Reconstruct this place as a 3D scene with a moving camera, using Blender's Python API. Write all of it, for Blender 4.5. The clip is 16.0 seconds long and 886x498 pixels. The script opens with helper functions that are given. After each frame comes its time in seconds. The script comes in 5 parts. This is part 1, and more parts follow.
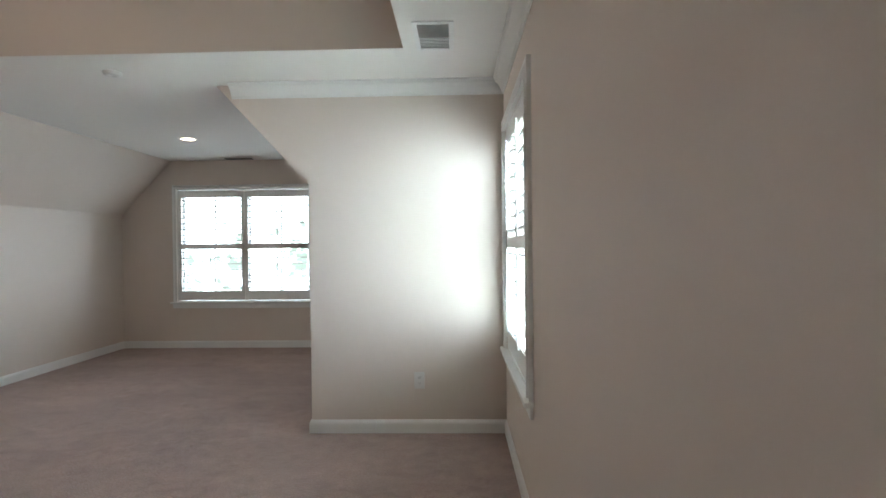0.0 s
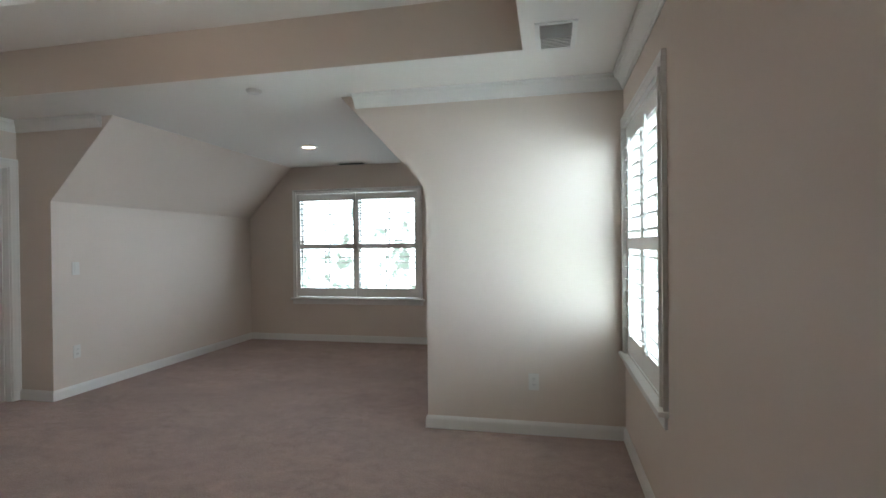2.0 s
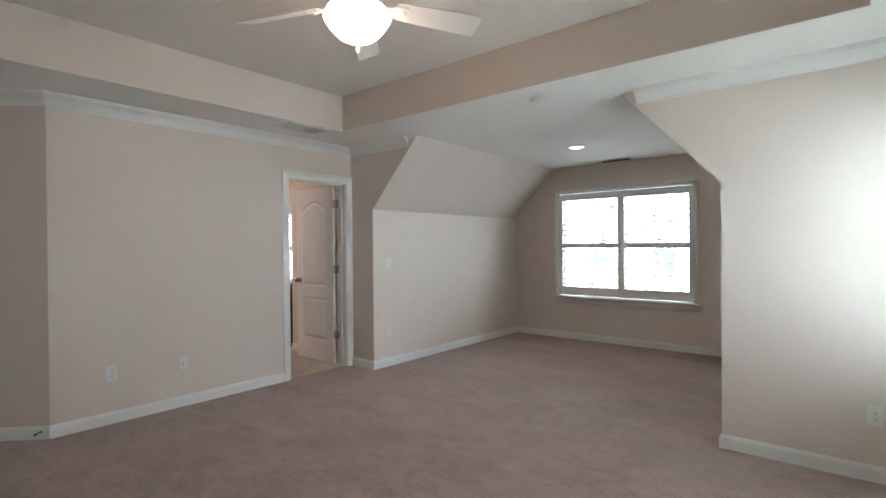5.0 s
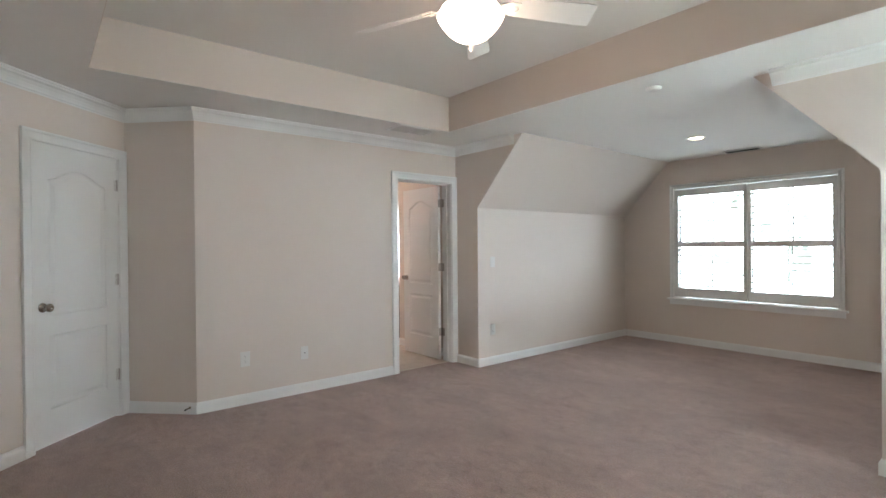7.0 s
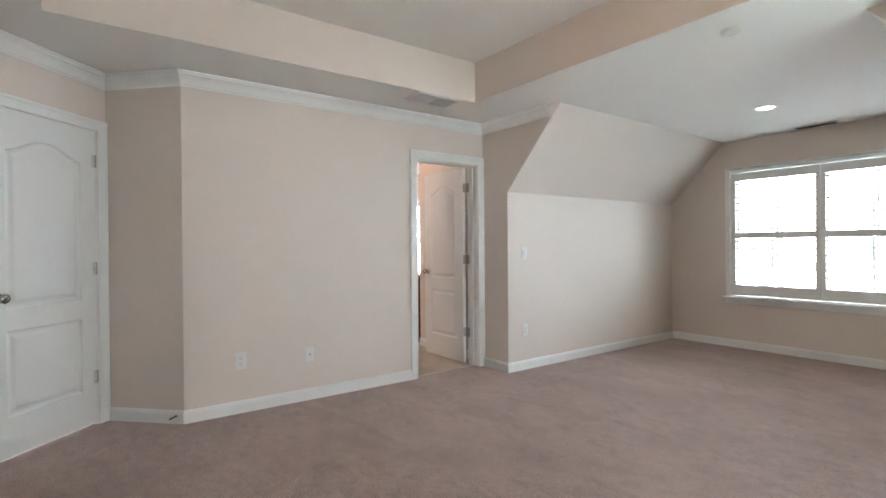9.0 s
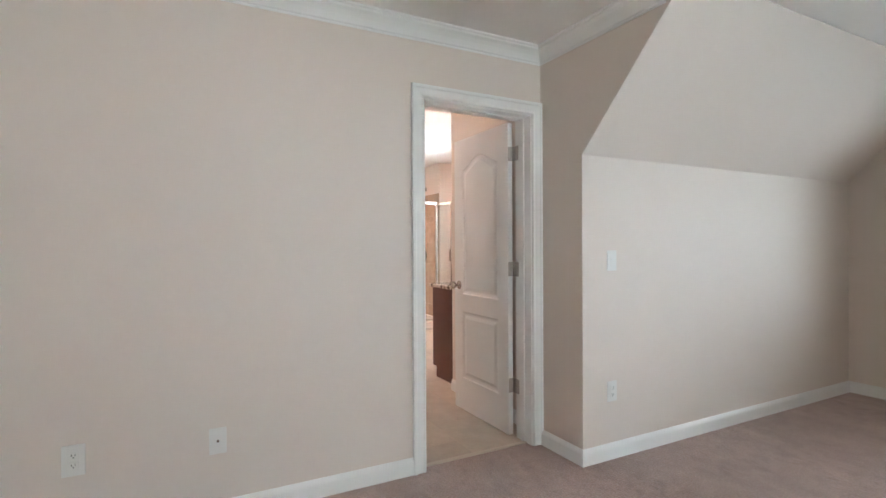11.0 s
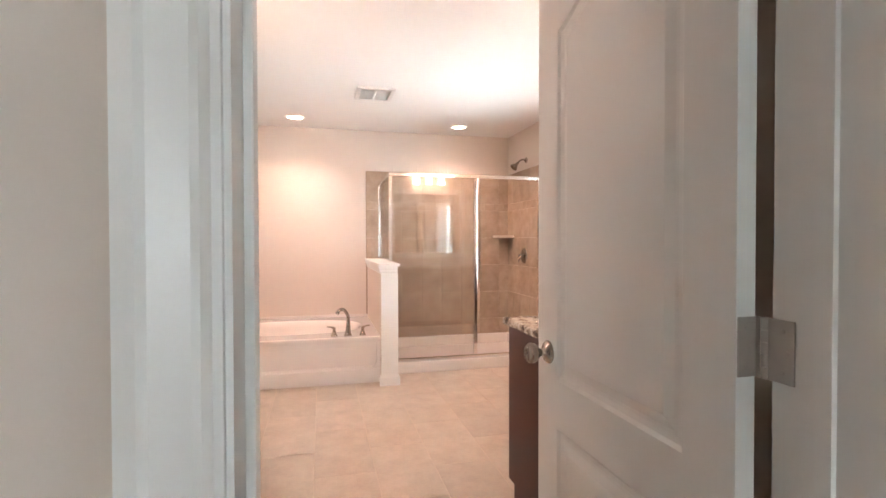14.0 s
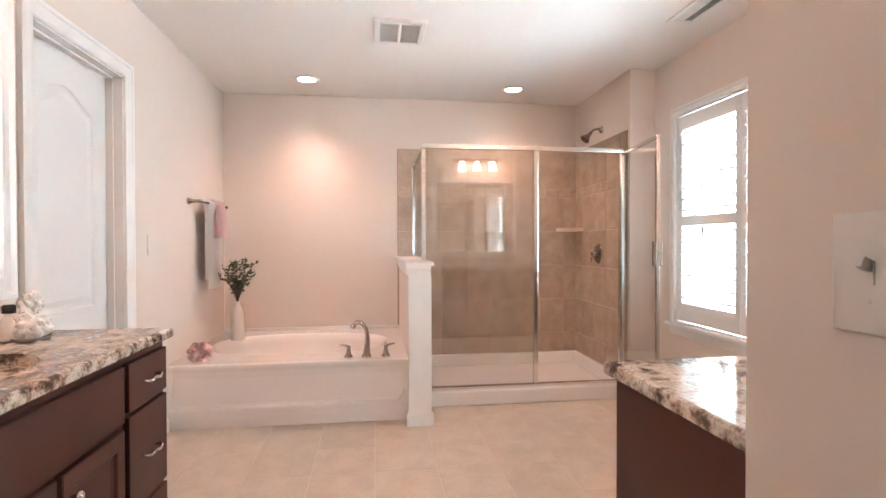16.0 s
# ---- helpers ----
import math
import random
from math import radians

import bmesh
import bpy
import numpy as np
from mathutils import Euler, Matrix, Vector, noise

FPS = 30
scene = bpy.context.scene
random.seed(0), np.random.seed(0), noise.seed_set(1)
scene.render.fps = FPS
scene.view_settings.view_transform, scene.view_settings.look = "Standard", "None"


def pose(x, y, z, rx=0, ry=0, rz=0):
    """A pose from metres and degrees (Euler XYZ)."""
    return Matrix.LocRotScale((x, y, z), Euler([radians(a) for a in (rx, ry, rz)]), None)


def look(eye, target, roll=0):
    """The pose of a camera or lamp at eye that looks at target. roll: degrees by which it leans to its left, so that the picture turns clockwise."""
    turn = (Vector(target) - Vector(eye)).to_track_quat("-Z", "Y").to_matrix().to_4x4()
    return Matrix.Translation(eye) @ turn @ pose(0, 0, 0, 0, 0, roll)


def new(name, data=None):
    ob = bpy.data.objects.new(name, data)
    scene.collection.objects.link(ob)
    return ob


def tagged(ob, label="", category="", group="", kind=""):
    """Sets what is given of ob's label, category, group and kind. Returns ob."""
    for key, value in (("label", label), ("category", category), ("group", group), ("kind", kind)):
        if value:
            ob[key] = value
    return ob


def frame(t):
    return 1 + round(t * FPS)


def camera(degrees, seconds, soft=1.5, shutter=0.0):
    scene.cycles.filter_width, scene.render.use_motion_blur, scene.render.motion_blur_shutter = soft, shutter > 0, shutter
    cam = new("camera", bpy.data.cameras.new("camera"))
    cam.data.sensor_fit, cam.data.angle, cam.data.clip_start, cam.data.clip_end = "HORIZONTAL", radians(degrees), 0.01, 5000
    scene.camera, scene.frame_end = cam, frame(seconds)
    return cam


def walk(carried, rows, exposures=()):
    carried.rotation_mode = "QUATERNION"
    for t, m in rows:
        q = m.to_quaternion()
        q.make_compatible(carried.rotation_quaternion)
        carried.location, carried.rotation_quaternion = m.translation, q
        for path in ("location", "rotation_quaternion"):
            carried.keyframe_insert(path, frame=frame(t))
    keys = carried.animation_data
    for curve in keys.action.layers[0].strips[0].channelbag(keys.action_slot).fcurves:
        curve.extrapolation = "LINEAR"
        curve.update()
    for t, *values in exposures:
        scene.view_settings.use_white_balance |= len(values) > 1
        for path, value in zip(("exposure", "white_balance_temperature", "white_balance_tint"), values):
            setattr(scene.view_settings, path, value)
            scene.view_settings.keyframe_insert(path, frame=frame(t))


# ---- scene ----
cam = camera(83.4, 16.0)
PATH = [
    (0, (0.275, -0.094, 1.311), (0.22, 1.906, 1.296), -0.6),
    (0.5, (0.234, -0.101, 1.309), (0.135, 1.896, 1.297), -0.6),
    (1, (0.199, -0.112, 1.316), (0.007, 1.879, 1.302), -0.6),
    (1.5, (0.157, -0.122, 1.321), (-0.138, 1.856, 1.307), -0.5),
    (2, (0.119, -0.142, 1.327), (-0.299, 1.813, 1.312), -0.6),
    (2.5, (0.075, -0.166, 1.333), (-0.484, 1.754, 1.318), -0.6),
    (3, (0.035, -0.192, 1.341), (-0.68, 1.676, 1.325), -0.5),
    (3.5, (0.003, -0.216, 1.342), (-0.869, 1.583, 1.328), -0.6),
    (4, (-0.033, -0.242, 1.35), (-1.053, 1.478, 1.333), -0.6),
    (4.5, (-0.054, -0.279, 1.347), (-1.212, 1.352, 1.333), -0.5),
    (5, (-0.076, -0.3, 1.346), (-1.354, 1.239, 1.332), -0.5),
    (7.5, (-0.159, -0.354, 1.323), (-1.738, 0.874, 1.309), -0.5),
    (8, (-0.219, -0.282, 1.291), (-1.81, 0.93, 1.273), -0.5),
    (8.5, (-0.376, -0.165, 1.226), (-1.973, 1.039, 1.207), -0.5),
    (11, (-2.02, 1.39, 1.242), (-3.79, 2.322, 1.228), -0.3),
    (11.5, (-2.418, 1.69, 1.278), (-4.224, 2.547, 1.237), -0.6),
    (12, (-2.747, 1.978, 1.245), (-4.593, 2.748, 1.221), -0.5),
    (12.5, (-3.079, 2.187, 1.245), (-4.946, 2.902, 1.211), -0.4),
    (13, (-3.395, 2.364, 1.258), (-5.291, 2.999, 1.22), -0.5),
    (13.5, (-3.744, 2.539, 1.245), (-5.666, 3.093, 1.214), -0.3),
    (14, (-4.043, 2.648, 1.249), (-5.985, 3.124, 1.217), -0.1),
    (14.5, (-4.328, 2.742, 1.237), (-6.288, 3.142, 1.204), -0.2),
    (15, (-4.63, 2.844, 1.195), (-6.605, 3.157, 1.169), -0.1),
    (15.5, (-4.897, 2.899, 1.184), (-6.877, 3.185, 1.159), -0.2),
    (16, (-5.131, 2.932, 1.178), (-7.112, 3.204, 1.154), -0.1),
]
LIGHT = [(0, 0.20, 6500, 10), (2.5, -0.14, 6500, 10), (4, 0.20, 6500, 10), (5.0, 0.36, 6500, 10), (7.5, 0.72, 6500, 10), (8.5, 0.85, 6500, 10), (11, 0.80, 6500, 10),
         (12.5, 0.56, 6650, 11), (13.5, 0.56, 6850, 12), (15, 0.54, 6850, 12), (16, 0.28, 6500, 10)]
walk(cam, [(t, look(eye, target, roll)) for t, eye, target, roll in PATH], LIGHT)

# ---- world, sun, large lights ----
world = bpy.data.worlds.new("world")
scene.world = world
world.use_nodes = True
wn = world.node_tree.nodes
sky = wn.new("ShaderNodeTexSky")
sky.sky_type, sky.sun_disc = "NISHITA", False
sky.sun_elevation, sky.sun_rotation = radians(48), radians(200)
wn["Background"].inputs["Strength"].default_value = 0.12
world.node_tree.links.new(sky.outputs["Color"], wn["Background"].inputs["Color"])

sun = new("sun", bpy.data.lights.new("sun", "SUN"))
sun.data.energy, sun.data.angle, sun.data.color = 2.5, radians(0.5), (1.0, 0.95, 0.88)
sun.matrix_world = look((-2, -14, 16), (-2, 0, 0))


SKY_GLOW = 28.0  # of the sky sheets outside the windows, which light the rooms

# ---- materials ----


def mat(name, color, rough=0.5, metal=0.0, vary=0.06, scale=6.0, grain=180.0, bump=0.08, depth=0.002, coat=0.0, spec=0.5):
    """A painted or plain surface: base colour with two scales of variation and a fine relief."""
    m = bpy.data.materials.new(name)
    m.use_nodes = True
    nt = m.node_tree
    b = nt.nodes["Principled BSDF"]
    b.inputs["Roughness"].default_value, b.inputs["Metallic"].default_value = rough, metal
    b.inputs["Coat Weight"].default_value = coat
    b.inputs["Specular IOR Level"].default_value = spec
    tc = nt.nodes.new("ShaderNodeTexCoord")
    n1 = nt.nodes.new("ShaderNodeTexNoise")
    n1.inputs["Scale"].default_value, n1.inputs["Detail"].default_value = scale, 4
    n2 = nt.nodes.new("ShaderNodeTexNoise")
    n2.inputs["Scale"].default_value, n2.inputs["Detail"].default_value = grain, 3
    mx = nt.nodes.new("ShaderNodeMix")
    mx.data_type = "RGBA"
    mx.inputs[6].default_value = (*[c * (1 - vary) for c in color], 1)
    mx.inputs[7].default_value = (*[min(1, c * (1 + vary)) for c in color], 1)
    mul = nt.nodes.new("ShaderNodeMath")
    mul.operation = "MULTIPLY_ADD"
    mul.inputs[1].default_value, mul.inputs[2].default_value = 0.35, 0.0
    add = nt.nodes.new("ShaderNodeMath")
    add.operation = "MULTIPLY_ADD"
    add.inputs[1].default_value = 0.65
    lk = nt.links.new
    lk(tc.outputs["Object"], n1.inputs["Vector"])
    lk(tc.outputs["Object"], n2.inputs["Vector"])
    lk(n2.outputs["Fac"], mul.inputs[0])
    lk(n1.outputs["Fac"], add.inputs[0])
    lk(mul.outputs[0], add.inputs[2])
    lk(add.outputs[0], mx.inputs[0])
    lk(mx.outputs[2], b.inputs["Base Color"])
    if bump:
        bp = nt.nodes.new("ShaderNodeBump")
        bp.inputs["Strength"].default_value, bp.inputs["Distance"].default_value = bump, depth
        lk(n2.outputs["Fac"], bp.inputs["Height"])
        lk(bp.outputs["Normal"], b.inputs["Normal"])
    return m


def glow(name, color, strength):
    m = bpy.data.materials.new(name)
    m.use_nodes = True
    b = m.node_tree.nodes["Principled BSDF"]
    b.inputs["Base Color"].default_value = (*color, 1)
    b.inputs["Emission Color"].default_value = (*color, 1)
    b.inputs["Emission Strength"].default_value = strength
    return m


WALL = mat("wall_paint", (0.715, 0.636, 0.578), 0.62, vary=0.02, scale=1.3, grain=260, bump=0.10, spec=0.35)
CEIL = mat("ceiling_paint", (0.845, 0.825, 0.80), 0.75, vary=0.015, scale=1.5, grain=220, bump=0.12, spec=0.25)
TRIM = mat("white_gloss_trim", (0.80, 0.80, 0.79), 0.33, vary=0.015, scale=3, grain=120, bump=0.03)
DOORW = mat("white_door_paint", (0.78, 0.78, 0.77), 0.38, vary=0.02, scale=4, grain=300, bump=0.05)
SHUT = mat("white_shutter_paint", (0.82, 0.82, 0.81), 0.35, vary=0.01, bump=0.02)
NICKEL = mat("satin_nickel", (0.38, 0.345, 0.31), 0.24, metal=1.0, vary=0.08, scale=25, bump=0.03)
HINGE = mat("bright_satin_nickel", (0.46, 0.43, 0.405), 0.40, metal=0.85, vary=0.06, scale=25, bump=0.03)
CHROME = mat("bright_anodised_aluminium", (0.72, 0.71, 0.69), 0.16, metal=1.0, vary=0.04, scale=20, bump=0.02)
PLATE = mat("white_plastic", (0.74, 0.725, 0.70), 0.3, vary=0.01, bump=0.0)
DARK = mat("dark_parts_and_hole_shade", (0.02, 0.02, 0.02), 0.6, vary=0.1, bump=0.0)
# grey for the shade inside vents, also put on one vent's slats
VENT_SHADE = mat("grey_vent_shade", (0.16, 0.17, 0.17), 0.6, vary=0.1, bump=0.0)


def carpet_mat():
    m = mat("beige_cut_pile_carpet", (0.388, 0.280, 0.252), 0.95, vary=0.58, scale=14, grain=110, bump=1.0, depth=0.010, spec=0.1)
    nt = m.node_tree
    b = nt.nodes["Principled BSDF"]
    b.inputs["Sheen Weight"].default_value = 0.25
    b.inputs["Sheen Roughness"].default_value = 0.6
    nt.nodes["Math"].inputs[1].default_value, nt.nodes["Math.001"].inputs[1].default_value = 1.1, 0.25
    nt.nodes["Math"].inputs[2].default_value = -0.2
    # brushed strokes where the pile lies one way or the other
    tc, mx = nt.nodes["Texture Coordinate"], nt.nodes["Mix"]
    mp = nt.nodes.new("ShaderNodeMapping")
    mp.inputs["Scale"].default_value, mp.inputs["Rotation"].default_value = (1.0, 1.35, 1.0), (0, 0, radians(50))
    st = nt.nodes.new("ShaderNodeTexNoise")
    st.inputs["Scale"].default_value, st.inputs["Detail"].default_value, st.inputs["Distortion"].default_value = 2.0, 9, 0.5
    r = nt.nodes.new("ShaderNodeValToRGB")
    r.color_ramp.elements[0].position, r.color_ramp.elements[0].color = 0.36, (0.93, 0.925, 0.92, 1)
    r.color_ramp.elements[1].position, r.color_ramp.elements[1].color = 0.64, (1.05, 1.045, 1.04, 1)
    # short dark scuffs where feet have turned the pile
    sp = nt.nodes.new("ShaderNodeMapping")
    sp.inputs["Scale"].default_value, sp.inputs["Rotation"].default_value = (1.0, 1.7, 1.0), (0, 0, radians(-35))
    sc = nt.nodes.new("ShaderNodeTexNoise")
    sc.inputs["Scale"].default_value, sc.inputs["Detail"].default_value, sc.inputs["Roughness"].default_value, sc.inputs["Distortion"].default_value = 3.2, 7, 0.62, 1.4
    sr = nt.nodes.new("ShaderNodeValToRGB")
    sr.color_ramp.elements[0].position, sr.color_ramp.elements[0].color = 0.30, (0.87, 0.86, 0.855, 1)
    sr.color_ramp.elements[1].position, sr.color_ramp.elements[1].color = 0.47, (1, 1, 1, 1)
    top = sr.color_ramp.elements.new(0.72)
    top.color = (1.09, 1.085, 1.08, 1)
    # broad swaths left by the vacuum cleaner, and loose flecks of turned pile inside them
    vp = nt.nodes.new("ShaderNodeMapping")
    vp.inputs["Scale"].default_value, vp.inputs["Rotation"].default_value = (0.55, 1.7, 1.0), (0, 0, radians(62))
    vs = nt.nodes.new("ShaderNodeTexVoronoi")
    vs.inputs["Scale"].default_value = 1.25
    vr = nt.nodes.new("ShaderNodeMapRange")
    vr.inputs[3].default_value, vr.inputs[4].default_value = 0.955, 1.04
    vx = nt.nodes.new("ShaderNodeSeparateColor")
    fp = nt.nodes.new("ShaderNodeMapping")
    fp.inputs["Scale"].default_value, fp.inputs["Rotation"].default_value = (1.0, 1.5, 1.0), (0, 0, radians(-28))
    fl = nt.nodes.new("ShaderNodeTexNoise")
    fl.inputs["Scale"].default_value, fl.inputs["Detail"].default_value, fl.inputs["Roughness"].default_value, fl.inputs["Distortion"].default_value = 13, 6, 0.7, 0.8
    fr = nt.nodes.new("ShaderNodeValToRGB")
    fr.color_ramp.elements[0].position, fr.color_ramp.elements[0].color = 0.36, (0.84, 0.83, 0.825, 1)
    fr.color_ramp.elements[1].position, fr.color_ramp.elements[1].color = 0.46, (1, 1, 1, 1)
    hi = fr.color_ramp.elements.new(0.66)
    hi.color = (1.10, 1.10, 1.10, 1)
    big = nt.nodes.new("ShaderNodeTexNoise")
    big.inputs["Scale"].default_value, big.inputs["Detail"].default_value = 1.1, 3
    bg = nt.nodes.new("ShaderNodeMapRange")
    bg.inputs[1].default_value, bg.inputs[2].default_value = 0.42, 0.60
    m3, m4 = nt.nodes.new("ShaderNodeMix"), nt.nodes.new("ShaderNodeMix")
    for k in (m3, m4):
        k.data_type, k.blend_type = "RGBA", "MULTIPLY"
        k.inputs[0].default_value = 1.0
    m2 = nt.nodes.new("ShaderNodeMix")
    m2.data_type, m2.blend_type = "RGBA", "MULTIPLY"
    m2.inputs[0].default_value = 1.0
    mu = nt.nodes.new("ShaderNodeMix")
    mu.data_type, mu.blend_type = "RGBA", "MULTIPLY"
    mu.inputs[0].default_value = 1.0
    lk = nt.links.new
    lk(tc.outputs["Object"], mp.inputs["Vector"])
    lk(mp.outputs[0], st.inputs["Vector"])
    lk(st.outputs["Fac"], r.inputs[0])
    lk(mx.outputs[2], mu.inputs[6])
    lk(r.outputs[0], mu.inputs[7])
    lk(tc.outputs["Object"], sp.inputs["Vector"])
    lk(sp.outputs[0], sc.inputs["Vector"])
    lk(sc.outputs["Fac"], sr.inputs[0])
    lk(mu.outputs[2], m2.inputs[6])
    lk(sr.outputs[0], m2.inputs[7])
    lk(tc.outputs["Object"], vp.inputs["Vector"])
    lk(vp.outputs[0], vs.inputs["Vector"])
    lk(vs.outputs["Color"], vx.inputs[0])
    lk(vx.outputs[0], vr.inputs[0])
    lk(m2.outputs[2], m3.inputs[6])
    lk(vr.outputs[0], m3.inputs[7])
    lk(tc.outputs["Object"], fp.inputs["Vector"])
    lk(fp.outputs[0], fl.inputs["Vector"])
    lk(fl.outputs["Fac"], fr.inputs[0])
    lk(tc.outputs["Object"], big.inputs["Vector"])
    lk(big.outputs["Fac"], bg.inputs[0])
    lk(bg.outputs[0], m4.inputs[0])
    lk(m3.outputs[2], m4.inputs[6])
    lk(fr.outputs[0], m4.inputs[7])
    lk(m4.outputs[2], b.inputs["Base Color"])
    return m


CARPET = carpet_mat()

# ---- helpers for meshes ----


def finish(name, bm, material, parent=None, label="", smooth=False):
    bmesh.ops.recalc_face_normals(bm, faces=bm.faces)
    me = bpy.data.meshes.new(name)
    bm.to_mesh(me)
    bm.free()
    for mm in material if isinstance(material, (list, tuple)) else [material]:
        me.materials.append(mm)
    if smooth:
        for p in me.polygons:
            p.use_smooth = True
    ob = new(name, me)
    if parent is not None:
        ob.parent = parent
    if label:
        ob["label"] = label
    return ob


def part(name, bm, material, parent, label="", smooth=False):
    return finish(name, bm, material, parent, label, smooth)


def empty(name, m=None):
    ob = new(name)
    if m is not None:
        ob.matrix_world = m
    return ob


def box(bm, x0, x1, y0, y1, z0, z1, m=None, bevel=0.0):
    r = bmesh.ops.create_cube(bm, size=1.0)
    t = Matrix.Translation(((x0 + x1) / 2, (y0 + y1) / 2, (z0 + z1) / 2)) @ Matrix.Diagonal((abs(x1 - x0), abs(y1 - y0), abs(z1 - z0), 1))
    bmesh.ops.transform(bm, matrix=t, verts=r["verts"])
    if bevel:
        es = list({e for v in r["verts"] for e in v.link_edges})
        nv = bmesh.ops.bevel(bm, geom=es, offset=bevel, segments=2, affect="EDGES", profile=0.6)
        vs = list({v for f in nv["faces"] for v in f.verts} | {v for v in r["verts"] if v.is_valid})
    else:
        vs = r["verts"]
    if m is not None:
        bmesh.ops.transform(bm, matrix=m, verts=vs)
    return vs


def new_box(x0, x1, y0, y1, z0, z1, m=None, bevel=0.0):
    bm = bmesh.new()
    box(bm, x0, x1, y0, y1, z0, z1, m, bevel)
    return bm


def wall_frame(p, d, z=0.0):
    """Local axes of a wall: x along it, y up, z out of it into the room, which lies to the left of d."""
    d = Vector((d[0], d[1], 0)).normalized()
    n = Vector((-d.y, d.x, 0))
    m = Matrix.Identity(4)
    m.col[0][:3], m.col[1][:3], m.col[2][:3], m.col[3][:3] = d, (0, 0, 1), n, (p[0], p[1], z)
    return m


def prism(bm, poly, m, w0, w1):
    """A polygon in a wall's plane, from depth w0 to w1."""
    a = [bm.verts.new(m @ Vector((u, v, w0))) for u, v in poly]
    b = [bm.verts.new(m @ Vector((u, v, w1))) for u, v in poly]
    n = len(poly)
    bm.faces.new(a)
    bm.faces.new(list(reversed(b)))
    for i in range(n):
        bm.faces.new((a[i], a[(i + 1) % n], b[(i + 1) % n], b[i]))


def wall(name, p, q, height, t=0.12, openings=(), poly=None, material=None, label="", extend=(0, 0)):
    """A wall from p to q with its thickness behind it, and rectangular openings (u0, u1, v0, v1)."""
    m = wall_frame(p, (q[0] - p[0], q[1] - p[1]))
    length = math.hypot(q[0] - p[0], q[1] - p[1])
    bm = bmesh.new()
    if poly:
        prism(bm, poly, m, 0, -t)
    else:
        u = -extend[0]
        for u0, u1, v0, v1 in sorted(openings):
            prism(bm, [(u, 0), (u0, 0), (u0, height), (u, height)], m, 0, -t)
            if v0 > 0:
                prism(bm, [(u0, 0), (u1, 0), (u1, v0), (u0, v0)], m, 0, -t)
            if v1 < height:
                prism(bm, [(u0, v1), (u1, v1), (u1, height), (u0, height)], m, 0, -t)
            u = u1
        prism(bm, [(u, 0), (length + extend[1], 0), (length + extend[1], height), (u, height)], m, 0, -t)
    ob = finish(name, bm, material or WALL)
    tagged(ob, label or "smooth greige painted plaster wall", "wall", kind="structure")
    return m


def sweep(bm, path, prof, put, closed=False):
    """A moulding along a 2D path; the profile is (offset to the left, height), and put(p, h) gives the place."""
    n = len(path)
    P = [Vector(p) for p in path]
    rings = []
    for i in range(n):
        ds = []
        if closed or i > 0:
            ds.append((P[i] - P[i - 1]).normalized())
        if closed or i < n - 1:
            ds.append((P[(i + 1) % n] - P[i]).normalized())
        ns = [Vector((-d.y, d.x)) for d in ds]
        nn = sum(ns, Vector((0, 0)))
        nn = nn / nn.length_squared * (len(ns) if len(ns) == 1 else 2) if len(ns) == 2 else ns[0]
        rings.append([bm.verts.new(put(P[i] + nn * o, h)) for o, h in prof])
    k = len(prof)
    last = n if closed else n - 1
    for i in range(last):
        a, b = rings[i], rings[(i + 1) % n]
        for j in range(k):
            bm.faces.new((a[j], a[(j + 1) % k], b[(j + 1) % k], b[j]))
    if not closed:
        bm.faces.new(rings[0])
        bm.faces.new(list(reversed(rings[-1])))


def lathe(bm, prof, m=None, seg=24):
    """A turned shape about z from (radius, z) pairs."""
    rings = []
    m = m or Matrix.Identity(4)
    for r, z in prof:
        if r < 1e-5:
            rings.append([bm.verts.new(m @ Vector((0, 0, z)))])
        else:
            rings.append([bm.verts.new(m @ Vector((r * math.cos(2 * math.pi * i / seg), r * math.sin(2 * math.pi * i / seg), z))) for i in range(seg)])
    for a, b in zip(rings, rings[1:]):
        for i in range(seg):
            j = (i + 1) % seg
            if len(a) == 1 and len(b) == 1:
                continue
            if len(a) == 1:
                bm.faces.new((a[0], b[i], b[j]))
            elif len(b) == 1:
                bm.faces.new((a[i], a[j], b[0]))
            else:
                bm.faces.new((a[i], a[j], b[j], b[i]))
    return bm


def tube(bm, pts, radii, seg=12):
    """A round bar along points, with a radius at each."""
    P = [Vector(p) for p in pts]
    rings = []
    up = Vector((0.123, 0.31, 0.94)).normalized()
    for i, p in enumerate(P):
        d = (P[min(i + 1, len(P) - 1)] - P[max(i - 1, 0)]).normalized()
        a = d.cross(up)
        if a.length < 1e-3:
            a = d.cross(Vector((1, 0, 0)))
        a.normalize()
        b = d.cross(a)
        r = radii[i] if isinstance(radii, (list, tuple)) else radii
        rings.append([bm.verts.new(p + (a * math.cos(2 * math.pi * k / seg) + b * math.sin(2 * math.pi * k / seg)) * r) for k in range(seg)])
    for a, b in zip(rings, rings[1:]):
        for k in range(seg):
            bm.faces.new((a[k], a[(k + 1) % seg], b[(k + 1) % seg], b[k]))
    bm.faces.new(rings[0])
    bm.faces.new(list(reversed(rings[-1])))
    return bm


def curve_points(pts, n=8):
    """Points of a smooth curve through pts."""
    P = [Vector(p) for p in pts]
    out = []
    for i in range(len(P) - 1):
        a, b, c, d = P[max(i - 1, 0)], P[i], P[i + 1], P[min(i + 2, len(P) - 1)]
        for k in range(n):
            t = k / n
            out.append(0.5 * ((2 * b) + (c - a) * t + (2 * a - 5 * b + 4 * c - d) * t * t + (3 * b - a - 3 * c + d) * t ** 3))
    out.append(P[-1])
    return out


